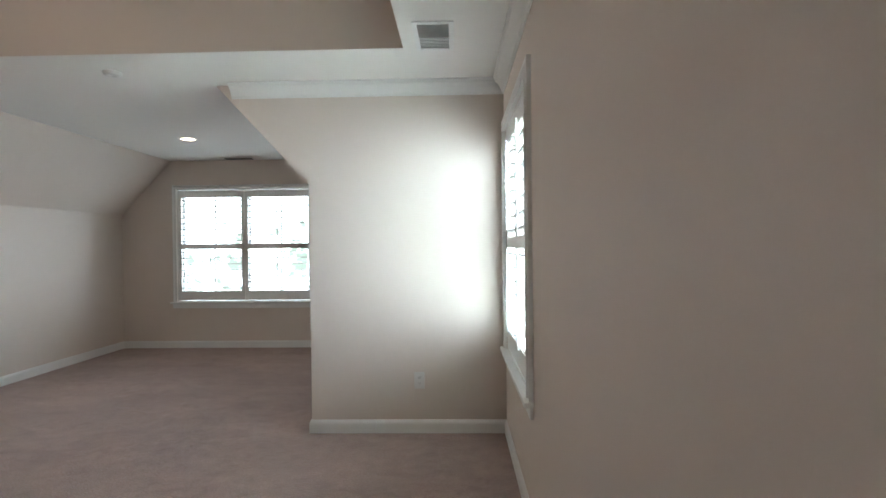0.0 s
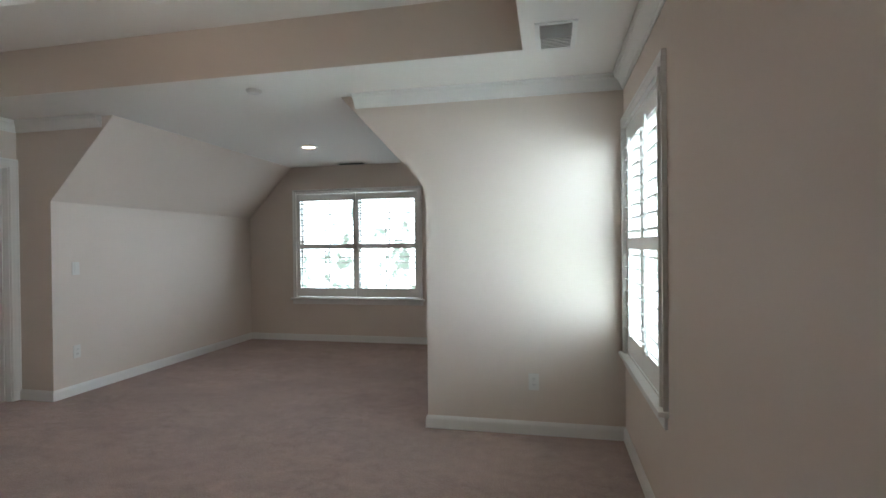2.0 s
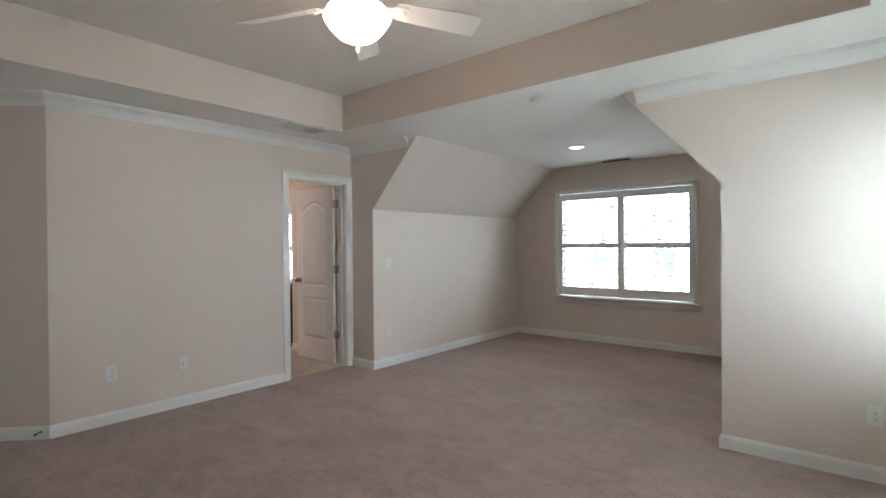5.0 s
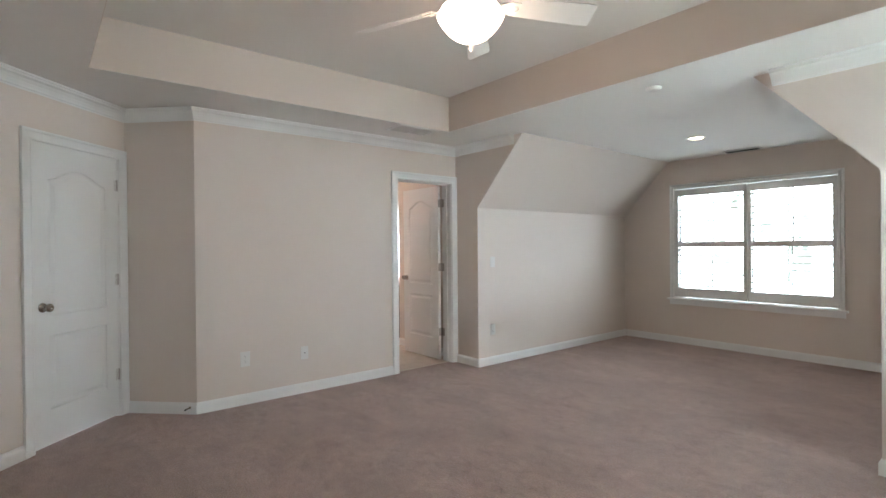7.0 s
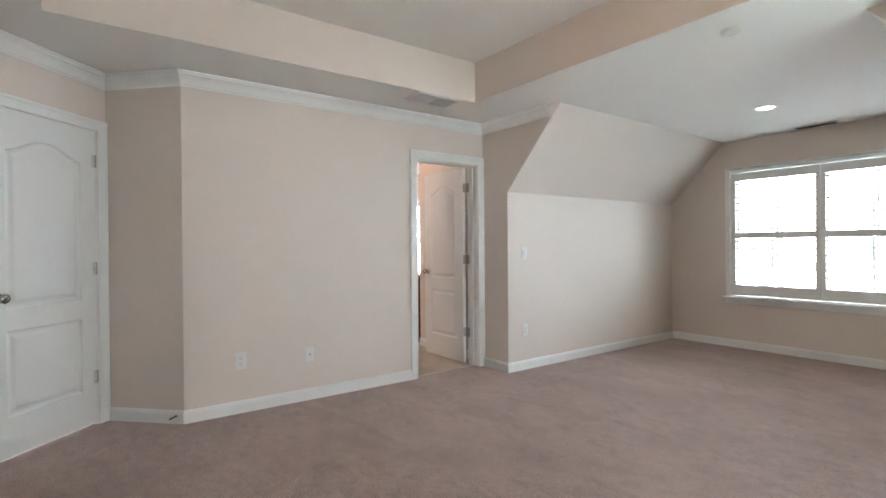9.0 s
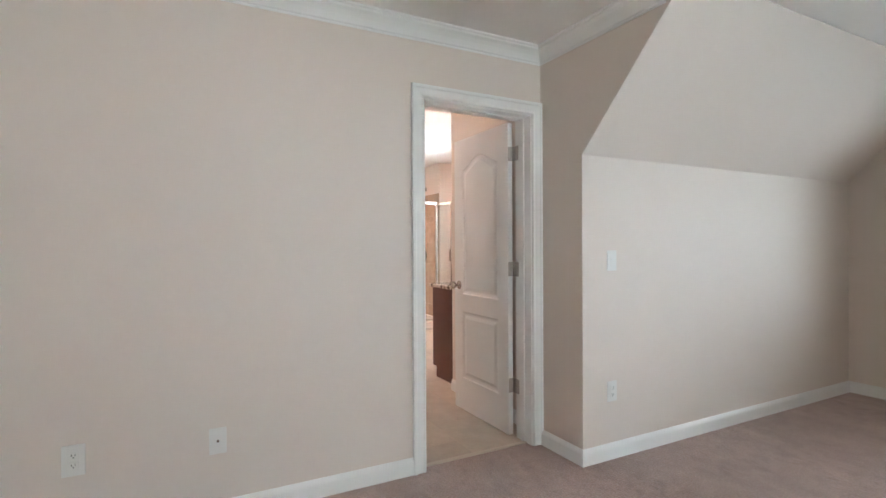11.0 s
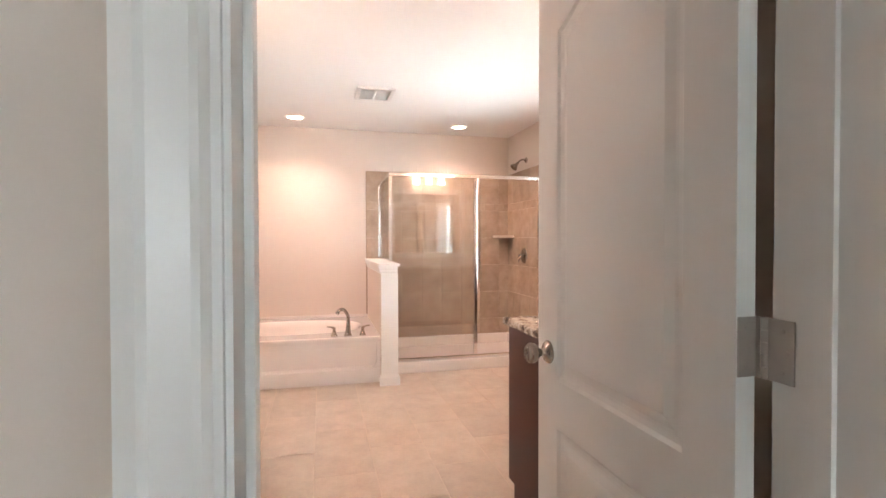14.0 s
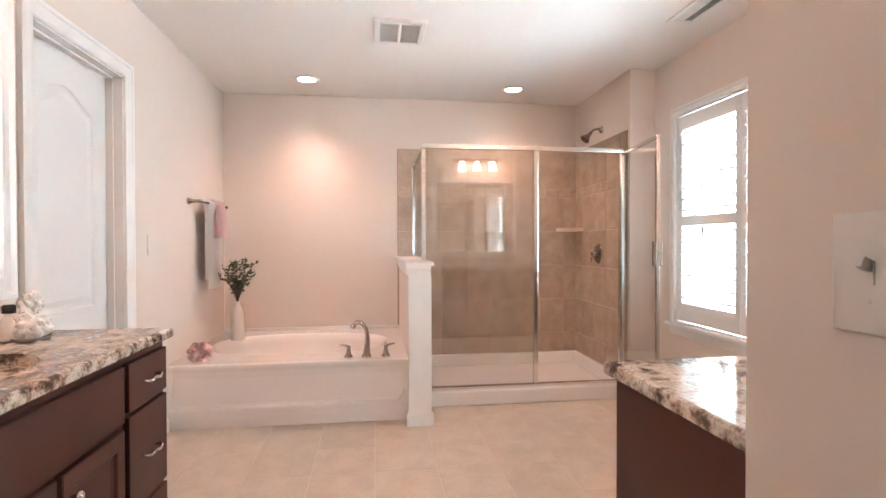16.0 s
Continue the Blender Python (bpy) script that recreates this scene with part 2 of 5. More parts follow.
# ---- the large structure: bedroom ----
LOW, TRAY, BATH = 2.45, 2.785, 2.48
WX, EX, FY, NY, SY = -4.482, 0.612, 3.376, 6.33, -1.6
KW, KE, KH = -4.118, -0.757, 1.75
SW, SE = -3.462, -1.405
CX, CY = -4.905, 0.197
WT = 0.155
DOOR_H = 2.05
D0, D1 = 2.565, 3.312
E0, E1, N0, N1, WB, WTOP = 2.205, 3.285, -3.388, -1.60, 0.605, 2.078

m_east = wall("wall_east", (EX, SY), (EX, FY), LOW + 0.1, 0.16, [(E0 - SY, E1 - SY, WB, WTOP)], extend=(0.1, 0.1))
m_face_e = wall("wall_dormer_face_east", (EX, FY), (KE, FY), LOW, 0.12,
                poly=[(0, 0), (EX - KE, 0), (EX - KE, KH), (EX - SE, LOW), (0, LOW)])
wall("wall_knee_east", (KE, FY + 0.12), (KE, NY), KH + 0.08)
m_north = wall("wall_north", (KE, NY), (KW, NY), LOW + 0.1, 0.16, [(KE - N1, KE - N0, WB, WTOP)], extend=(0.1, 0.1))
m_knee = wall("wall_knee_west", (KW, NY), (KW, FY + 0.12), KH + 0.08)
wall("wall_dormer_face_west", (KW, FY), (WX, FY), LOW, 0.12,
     poly=[(0, 0), (KW - WX, 0), (KW - WX, LOW), (KW - SW, LOW), (0, KH)])
m_west = wall("wall_west", (WX, FY), (WX, 0.62), 2.6, WT, [(FY - D1, FY - D0, 0, DOOR_H)], extend=(0.1, 0))
m_diag = wall("wall_diagonal_blank", (WX, 0.62), (CX, CY), LOW + 0.1)
m_clo = wall("wall_diagonal_closet", (CX, CY), (CX + (CY - SY), SY), LOW + 0.1, 0.12, [(0.075, 0.835, 0, DOOR_H)])
wall("wall_south", (CX + CY - SY, SY), (EX, SY), LOW + 0.1)

# sloped dormer ceilings and the flat ceilings
SLOPE = Matrix(((1, 0, 0, 0), (0, 0, 1, 0), (0, 1, 0, 0), (0, 0, 0, 1)))
bm = bmesh.new()
for a, b in ((KW, SW), (KE, SE)):
    s = 1 if b > a else -1
    prism(bm, [(a, KH - 0.004), (b, LOW - 0.004), (b, LOW + 0.1), (a - 0.1 * s, KH + 0.1), (a - 0.1 * s, KH - 0.004)], SLOPE, FY + 0.0008, NY)
tagged(finish("ceiling_dormer_slopes", bm, WALL), "greige painted sloped dormer ceiling", "ceiling", kind="structure")
TX0, TX1, TY0, TY1 = -3.876, -0.02, -0.105, 2.778
bm = bmesh.new()
box(bm, -5.1, TX0, SY - 0.1, FY, LOW, LOW + 0.1)
box(bm, TX1, EX + 0.14, SY - 0.1, FY, LOW, LOW + 0.1)
box(bm, TX0, TX1, SY - 0.1, TY0, LOW, LOW + 0.1)
box(bm, TX0, TX1, TY1, FY, LOW, LOW + 0.1)
box(bm, SW - 0.05, SE + 0.05, FY, NY + 0.1, LOW + 0.0005, LOW + 0.1)
box(bm, TX0 - 0.1, TX1 + 0.1, TY0 - 0.1, TY1 + 0.1, TRAY, TRAY + 0.1)
tagged(finish("ceiling", bm, CEIL), "off-white painted flat ceiling with a raised tray", "ceiling", kind="structure")
for nm, a in (("wall_tray_west", (TX0 - 0.06, TX0 + 0.003, TY0, TY1)), ("wall_tray_east", (TX1 - 0.003, TX1 + 0.06, TY0, TY1)),
              ("wall_tray_south", (TX0 - 0.06, TX1 + 0.06, TY0 - 0.06, TY0 + 0.003)), ("wall_tray_north", (TX0 - 0.06, TX1 + 0.06, TY1 - 0.003, TY1 + 0.06))):
    tagged(finish(nm, new_box(*a, LOW + 0.003, TRAY), WALL), "greige painted upright side of the ceiling tray", "wall", kind="structure")

# floor
bm = new_box(WX - 0.06, EX + 0.1, SY - 0.1, NY + 0.1, -0.1, 0)
box(bm, -5.1, WX - 0.06, SY - 0.1, 1.4, -0.1, 0)
tagged(finish("floor", bm, CARPET), "beige cut-pile carpet with vacuum marks", "carpet", kind="structure")

# ---- the large structure: bathroom ----
BX, BL, BR, BW = -9.65, 1.64, 4.83, 5.03
VL, VR, VLX, VRX = 2.42, 3.45, -5.775, -5.765
RX = -8.64
BY = WX - WT
wall("wall_vestibule_right", (BY, VR), (VRX, VR), BATH + 0.1, 0.06)
m_van = wall("wall_vanity_right", (VRX, VR + 0.06), (VRX, BW), BATH + 0.1, 0.12)
m_bwin = wall("wall_bath_window", (VRX, BW), (RX, BW), BATH + 0.1, 0.16, [(VRX + 7.14, VRX + 8.36, 0.62, 2.06)], extend=(0.12, 0.1))
wall("wall_shower_return", (RX, BW), (RX, BR + 0.12), BATH + 0.1, 0.12)
wall("wall_shower_side", (RX, BR), (BX, BR), BATH + 0.1, 0.12)
wall("wall_bath_back", (BX, BR), (BX, BL), BATH + 0.1, 0.12, extend=(0.1, 0.1))
m_bleft = wall("wall_bath_left", (BX, BL), (VLX, BL), BATH + 0.1, 0.12, [(-7.93 - BX, -7.215 - BX, 0, DOOR_H)], extend=(0, 0.12))
wall("wall_vanity_left_end", (VLX, BL), (VLX, VL - 0.12), BATH + 0.1, 0.12)
m_vl = wall("wall_vestibule_left", (VLX, VL), (BY, VL), BATH + 0.1, 0.12, [(VLX * -1 - 5.575, VLX * -1 - 4.86, 0, DOOR_H)])
bm = new_box(BX - 0.1, BY + 0.02, BL - 0.1, BW + 0.1, BATH, BATH + 0.1)
tagged(finish("ceiling_bath", bm, CEIL), "white painted flat bathroom ceiling", "ceiling", kind="structure")

# ---- materials of the things ----


def nodes_of(m):
    return m.node_tree.nodes, m.node_tree.links.new, m.node_tree.nodes["Principled BSDF"]


def granite_mat():
    m = bpy.data.materials.new("speckled_granite")
    m.use_nodes = True
    nd, lk, b = nodes_of(m)
    tc = nd.new("ShaderNodeTexCoord")
    no = nd.new("ShaderNodeTexNoise")
    no.inputs["Scale"].default_value, no.inputs["Detail"].default_value, no.inputs["Roughness"].default_value = 21, 6, 0.74
    r = nd.new("ShaderNodeValToRGB")
    e = r.color_ramp.elements
    e[0].position, e[0].color = 0.30, (0.035, 0.024, 0.02, 1)
    e[1].position, e[1].color = 0.74, (0.70, 0.65, 0.59, 1)
    for p, c in ((0.42, (0.12, 0.085, 0.065)), (0.47, (0.30, 0.235, 0.185)), (0.53, (0.48, 0.41, 0.345)), (0.60, (0.62, 0.56, 0.49)), (0.66, (0.33, 0.30, 0.275))):
        k = e.new(p)
        k.color = (*c, 1)
    v = nd.new("ShaderNodeTexVoronoi")
    v.inputs["Scale"].default_value = 75
    r2 = nd.new("ShaderNodeValToRGB")
    r2.color_ramp.elements[0].position, r2.color_ramp.elements[1].position = 0.16, 0.30
    r2.color_ramp.elements[0].color = (0.35, 0.3, 0.26, 1)
    mx = nd.new("ShaderNodeMix")
    mx.data_type, mx.blend_type = "RGBA", "MULTIPLY"
    mx.inputs[0].default_value = 0.45
    lk(tc.outputs["Object"], no.inputs["Vector"])
    lk(tc.outputs["Object"], v.inputs["Vector"])
    lk(no.outputs["Fac"], r.inputs[0])
    lk(v.outputs["Distance"], r2.inputs[0])
    lk(r.outputs[0], mx.inputs[6])
    lk(r2.outputs[0], mx.inputs[7])
    lk(mx.outputs[2], b.inputs["Base Color"])
    b.inputs["Roughness"].default_value = 0.08
    return m


def tile_mat(name, c0, c1, rough):
    """Glazed ceramic with clouded mottling that differs from tile to tile."""
    m = bpy.data.materials.new(name)
    m.use_nodes = True
    nd, lk, b = nodes_of(m)
    tc, oi = nd.new("ShaderNodeTexCoord"), nd.new("ShaderNodeObjectInfo")
    mp = nd.new("ShaderNodeVectorMath")
    mp.operation = "MULTIPLY_ADD"
    mp.inputs[1].default_value = (13, 7, 5)
    lk(oi.outputs["Random"], mp.inputs[0])
    lk(tc.outputs["Object"], mp.inputs[2])
    n1, n2 = nd.new("ShaderNodeTexNoise"), nd.new("ShaderNodeTexNoise")
    n1.inputs["Scale"].default_value, n1.inputs["Detail"].default_value, n1.inputs["Roughness"].default_value = 7, 6, 0.65
    n2.inputs["Scale"].default_value, n2.inputs["Detail"].default_value = 60, 4
    lk(mp.outputs[0], n1.inputs["Vector"])
    lk(mp.outputs[0], n2.inputs["Vector"])
    add = nd.new("ShaderNodeMath")
    add.operation = "MULTIPLY_ADD"
    add.inputs[1].default_value = 0.25
    lk(n2.outputs["Fac"], add.inputs[0])
    lk(n1.outputs["Fac"], add.inputs[2])
    r = nd.new("ShaderNodeValToRGB")
    r.color_ramp.elements[0].position, r.color_ramp.elements[0].color = 0.42, (*c0, 1)
    r.color_ramp.elements[1].position, r.color_ramp.elements[1].color = 0.82, (*c1, 1)
    lk(add.outputs[0], r.inputs[0])
    h = nd.new("ShaderNodeHueSaturation")
    mr = nd.new("ShaderNodeMapRange")
    mr.inputs[3].default_value, mr.inputs[4].default_value = 0.93, 1.07
    lk(oi.outputs["Random"], mr.inputs[0])
    lk(mr.outputs[0], h.inputs["Value"])
    lk(r.outputs[0], h.inputs["Color"])
    lk(h.outputs[0], b.inputs["Base Color"])
    b.inputs["Roughness"].default_value = rough
    bp = nd.new("ShaderNodeBump")
    bp.inputs["Strength"].default_value, bp.inputs["Distance"].default_value = 0.1, 0.002
    lk(n1.outputs["Fac"], bp.inputs["Height"])
    lk(bp.outputs[0], b.inputs["Normal"])
    return m


def glass_mat(name, tint, gloss=0.04):
    """A clear pane: see-through, with a mirror gloss that grows towards grazing sight."""
    m = bpy.data.materials.new(name)
    m.use_nodes = True
    nt = m.node_tree
    nt.nodes.clear()
    out, mix = nt.nodes.new("ShaderNodeOutputMaterial"), nt.nodes.new("ShaderNodeMixShader")
    tr, gl, lw = nt.nodes.new("ShaderNodeBsdfTransparent"), nt.nodes.new("ShaderNodeBsdfGlossy"), nt.nodes.new("ShaderNodeLayerWeight")
    pw, ml = nt.nodes.new("ShaderNodeMath"), nt.nodes.new("ShaderNodeMath")
    tr.inputs["Color"].default_value = (*tint, 1)
    gl.inputs["Roughness"].default_value = 0.0
    pw.operation, pw.inputs[1].default_value = "POWER", 5.0
    ml.operation, ml.inputs[1].default_value, ml.inputs[2].default_value = "MULTIPLY_ADD", 0.6, gloss
    nt.links.new(lw.outputs["Facing"], pw.inputs[0])
    nt.links.new(pw.outputs[0], ml.inputs[0])
    nt.links.new(ml.outputs[0], mix.inputs[0])
    nt.links.new(tr.outputs[0], mix.inputs[1])
    nt.links.new(gl.outputs[0], mix.inputs[2])
    nt.links.new(mix.outputs[0], out.inputs["Surface"])
    return m


def wood_mat():
    m = mat("dark_cherry_stained_wood", (0.058, 0.018, 0.012), 0.45, vary=0.25, scale=9, grain=90, bump=0.05, coat=0.03, spec=0.22)
    nd, lk, b = nodes_of(m)
    tc = nd["Texture Coordinate"]
    mp = nd.new("ShaderNodeMapping")
    mp.inputs["Scale"].default_value = (1, 1, 0.12)
    lk(tc.outputs["Object"], mp.inputs["Vector"])
    for n in nd:
        if n.bl_idname == "ShaderNodeTexNoise":
            lk(mp.outputs[0], n.inputs["Vector"])
    return m


GRANITE = granite_mat()
FTILE = tile_mat("beige_floor_tile", (0.47, 0.375, 0.30), (0.58, 0.48, 0.395), 0.32)
STILE = tile_mat("brown_shower_tile", (0.365, 0.272, 0.205), (0.485, 0.38, 0.298), 0.22)
GROUT = mat("pale_grout", (0.62, 0.52, 0.435), 0.85, vary=0.08, scale=8)
SGROUT = mat("tan_grout", (0.56, 0.46, 0.37), 0.85, vary=0.08, scale=8)
WOOD = wood_mat()
TUB = mat("white_acrylic", (0.80, 0.76, 0.73), 0.12, vary=0.01, bump=0.0, coat=0.4)
PORC = mat("white_porcelain", (0.82, 0.80, 0.77), 0.1, vary=0.01, bump=0.0)
GLASS = glass_mat("clear_glass", (0.97, 0.985, 0.98))
SHGLASS = glass_mat("shower_glass", (0.96, 0.97, 0.965), 0.10)
TOWELW = mat("white_terry", (0.84, 0.82, 0.80), 0.95, vary=0.05, scale=30, grain=420, bump=0.25, depth=0.002, spec=0.1)
TOWELP = mat("pink_terry", (0.86, 0.62, 0.62), 0.95, vary=0.12, scale=30, grain=420, bump=0.3, depth=0.002, spec=0.1)
LEAF = mat("dusty_green_leaf", (0.07, 0.10, 0.05), 0.55, vary=0.35, scale=20, bump=0.1)
TWIG = mat("brown_twig", (0.09, 0.06, 0.035), 0.8, vary=0.2, scale=30)
FANW = mat("white_fan_enamel", (0.78, 0.77, 0.75), 0.35, vary=0.02, bump=0.02)
PAPER = mat("pale_crumpled_wrap", (0.74, 0.71, 0.68), 0.35, vary=0.08, scale=40, grain=200, bump=0.3)
POTW = mat("white_ceramic_pot", (0.78, 0.77, 0.75), 0.3, vary=0.02, bump=0.02)
MIRROR = mat("silvered_mirror", (0.92, 0.93, 0.93), 0.01, metal=1.0, vary=0.0, bump=0.0)
BOWL = glow("lit_alabaster_glass", (1.0, 0.80, 0.62), 9.0)
CANLENS = glow("lit_lamp_lens", (1.0, 0.84, 0.66), 14.0)
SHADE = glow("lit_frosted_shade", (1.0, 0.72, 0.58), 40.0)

# ---- trim ----
BASE = [(0, 0), (0.015, 0), (0.015, 0.068), (0.012, 0.078), (0.007, 0.086), (0.004, 0.092), (0, 0.092)]
CROWN = [(o * 0.8, h * 0.8) for o, h in [(0, -0.118), (0.008, -0.118), (0.010, -0.108), (0.020, -0.102), (0.026, -0.088), (0.040, -0.064), (0.060, -0.042), (0.080, -0.030),
         (0.084, -0.018), (0.094, -0.012), (0.096, 0.0), (0, 0.0)]]
CASE = [(o * 1.15, h) for o, h in [(0, 0), (0, 0.011), (0.006, 0.015), (0.014, 0.012), (0.020, 0.012), (0.046, 0.017), (0.052, 0.021), (0.066, 0.021), (0.066, 0)]]


def run(name, path, prof, z, label, category):
    bm = bmesh.new()
    sweep(bm, path, prof, lambda p, h: Vector((p.x, p.y, z + h)))
    ob = finish(name, bm, TRIM)
    return tagged(ob, label, category, kind="structure")


BASEL = "white painted baseboard with a rounded top"
d45 = math.sqrt(0.5)
clo = lambda u: (CX + u * d45, CY - u * d45)
run("baseboard", [(EX, SY), (EX, FY), (KE, FY), (KE, NY), (KW, NY), (KW, FY), (WX, FY)], BASE, 0, BASEL, "baseboard")
run("baseboard", [(WX, D0 - 0.070), (WX, 0.62), (CX, CY), clo(0.005)], BASE, 0, BASEL, "baseboard")
run("baseboard", [clo(0.905), clo((CY - SY) / d45), (EX, SY)], BASE, 0, BASEL, "baseboard")
CROWNL = "white painted stepped crown moulding"
ztop = LOW
run("trim_crown", [(EX, SY), (EX, FY), (SE + 0.11, FY)], CROWN, ztop, CROWNL, "crown moulding")
run("trim_crown", [(SW - 0.11, FY), (WX, FY), (WX, 0.62), (CX, CY), clo((CY - SY) / d45), (EX, SY)], CROWN, ztop, CROWNL, "crown moulding")
run("baseboard", [(BY, VR), (VRX, VR)], BASE, 0, BASEL, "baseboard")
run("baseboard", [(RX, BW), (RX, BR)], BASE, 0, BASEL, "baseboard")
run("baseboard", [(VRX - 0.56, BW), (RX, BW)], BASE, 0, BASEL, "baseboard")
run("baseboard", [(-8.43, BL), (-8.0, BL)], BASE, 0, BASEL, "baseboard")
run("baseboard", [(-7.149, BL), (-7.03, BL)], BASE, 0, BASEL, "baseboard")
run("baseboard", [(VLX, VL - 0.11), (VLX, VL), (-5.641, VL)], BASE, 0, BASEL, "baseboard")


def casing(name, m, u0, u1, top, w=0.0, back=None):
    """A door's white casing on one face of its wall, with the jamb inside the opening."""
    bm = bmesh.new()
    sweep(bm, [(u0, 0), (u0, top), (u1, top), (u1, 0)], CASE, lambda p, h: m @ Vector((p.x, p.y, w + h)))
    ob = finish(name, bm, TRIM)
    tagged(ob, "white moulded door casing", "door casing", kind="structure")


def jamb(name, m, u0, u1, top, w0, w1, stop):
    bm = bmesh.new()
    t = 0.012
    prism(bm, [(u0, 0), (u0 + t, 0), (u0 + t, top - t), (u1 - t, top - t), (u1 - t, 0), (u1, 0), (u1, top), (u0, top)], m, w0, w1)
    s = 0.009
    prism(bm, [(u0 + t, 0), (u0 + t + s, 0), (u0 + t + s, top - t - s), (u1 - t - s, top - t - s), (u1 - t - s, 0), (u1 - t, 0), (u1 - t, top - t), (u0 + t, top - t)], m, *stop)
    ob = finish(name, bm, TRIM)
    tagged(ob, "white painted door jamb with a stop", "door jamb", kind="structure")


def inset(poly, d):
    """A polygon moved inward by d (counter-clockwise)."""
    n = len(poly)
    out = []
    for i in range(n):
        p, a, b = Vector(poly[i]), Vector(poly[i - 1]), Vector(poly[(i + 1) % n])
        d1, d2 = (p - a).normalized(), (b - p).normalized()
        n1, n2 = Vector((-d1.y, d1.x)), Vector((-d2.y, d2.x))
        nn = n1 + n2
        out.append(p + nn * (2 * d / nn.length_squared) * 1.0)
    return [(v.x, v.y) for v in out]


def panel_outlines(w):
    """The two moulded panels of a door: the upper with a raised arch."""
    e = 0.115
    low = [(e, 0.235), (w - e, 0.235), (w - e, 0.735), (e, 0.735)]
    up = [(e, 0.865), (w - e, 0.865), (w - e, 1.79)]
    for k in range(1, 16):
        t = k / 16
        s = 0.5 - 0.5 * math.cos(2 * math.pi * t)
        up.append((w - e + (2 * e - w) * t, 1.79 + 0.085 * s ** 0.8))
    up.append((e, 1.79))
    return [low, up]


def leaf_mesh(w, h, t):
    """A moulded two-panel door leaf, x along, y up, z its thickness."""
    bm = bmesh.new()
    for side in (0, 1):
        z = t if side else 0.0
        s = 1 if side else -1
        outer = [bm.verts.new((x, y, z)) for x, y in ((0, 0), (w, 0), (w, h), (0, h))]
        edges = [bm.edges.new((outer[i], outer[(i + 1) % 4])) for i in range(4)]
        for poly in panel_outlines(w):
            rings = []
            for d, dz in ((0, 0), (0.008, -0.006), (0.020, -0.008), (0.028, -0.0075), (0.050, -0.001)):
                rings.append([bm.verts.new((x, y, z + s * dz)) for x, y in inset(poly, d)])
            n = len(poly)
            edges += [bm.edges.new((rings[0][i], rings[0][(i + 1) % n])) for i in range(n)]
            for a, b in zip(rings, rings[1:]):
                for i in range(n):
                    bm.faces.new((a[i], a[(i + 1) % n], b[(i + 1) % n], b[i]))
            bm.faces.new(rings[-1])
        bmesh.ops.triangle_fill(bm, use_beauty=True, use_dissolve=False, edges=edges)
        if side == 0:
            first = outer
        else:
            for i in range(4):
                bm.faces.new((first[i], first[(i + 1) % 4], outer[(i + 1) % 4], outer[i]))
    return bm


def knob_mesh(side):
    """A round door knob with its rose, along z from a door's face."""
    bm = bmesh.new()
    pr = [(0.0, 0.0), (0.032, 0.0), (0.032, 0.004), (0.027, 0.009), (0.013, 0.012), (0.0105, 0.022), (0.012, 0.030), (0.020, 0.035),
          (0.0265, 0.043), (0.0285, 0.052), (0.0265, 0.060), (0.020, 0.0655), (0.010, 0.067), (0.009, 0.0655), (0.0, 0.0655)]
    lathe(bm, pr, pose(0, 0, 0) if side > 0 else pose(0, 0, 0, 180), 28)
    return bm


def hinge_mesh():
    """A butt hinge: two leaves with rounded corners, knuckles and screws."""
    bm = bmesh.new()
    box(bm, -0.030, -0.002, -0.045, 0.045, 0.0, 0.002, bevel=0.0006)
    box(bm, 0.002, 0.030, -0.045, 0.045, 0.0, 0.002, bevel=0.0006)
    for k in range(5):
        lathe(bm, [(0, -0.045 + 0.018 * k), (0.0058, -0.0448 + 0.018 * k), (0.0058, -0.0278 + 0.018 * k), (0, -0.0272 + 0.018 * k)], pose(0, 0, 0.004, -90), 12)
    for x in (-0.017, 0.017):
        for y in (-0.03, 0, 0.03):
            lathe(bm, [(0, 0.0034), (0.003, 0.003), (0.0036, 0.002)], pose(x, y, 0), 8)
    return bm


def open_hinge_mesh():
    """A hinge opened square: one leaf on the door's end, the other on the jamb, the pin between."""
    bm = bmesh.new()
    box(bm, 0.7002, 0.7026, -0.046, 0.046, 0.002, 0.036, bevel=0.0006)
    box(bm, 0.7020, 0.7080, -0.046, 0.046, 0.0345, 0.0365)
    box(bm, 0.720, 0.764, -0.046, 0.046, 0.0365, 0.0392, bevel=0.0006)
    for k in range(5):
        lathe(bm, [(0, -0.046 + 0.0184 * k), (0.0065, -0.0458 + 0.0184 * k), (0.0065, -0.0284 + 0.0184 * k), (0, -0.0278 + 0.0184 * k)], pose(0.716, 0, 0.038, -90), 12)
    for y in (-0.03, 0, 0.03):
        lathe(bm, [(0, 0.0012), (0.003, 0.001), (0.0036, 0.0)], pose(0.7026, y, 0.017 + 0.006 * (y == 0), 0, 90), 8)
        lathe(bm, [(0, 0.0012), (0.003, 0.001), (0.0036, 0.0)], pose(0.746 + 0.008 * (y == 0), y, 0.0366, 180), 8)
    return bm


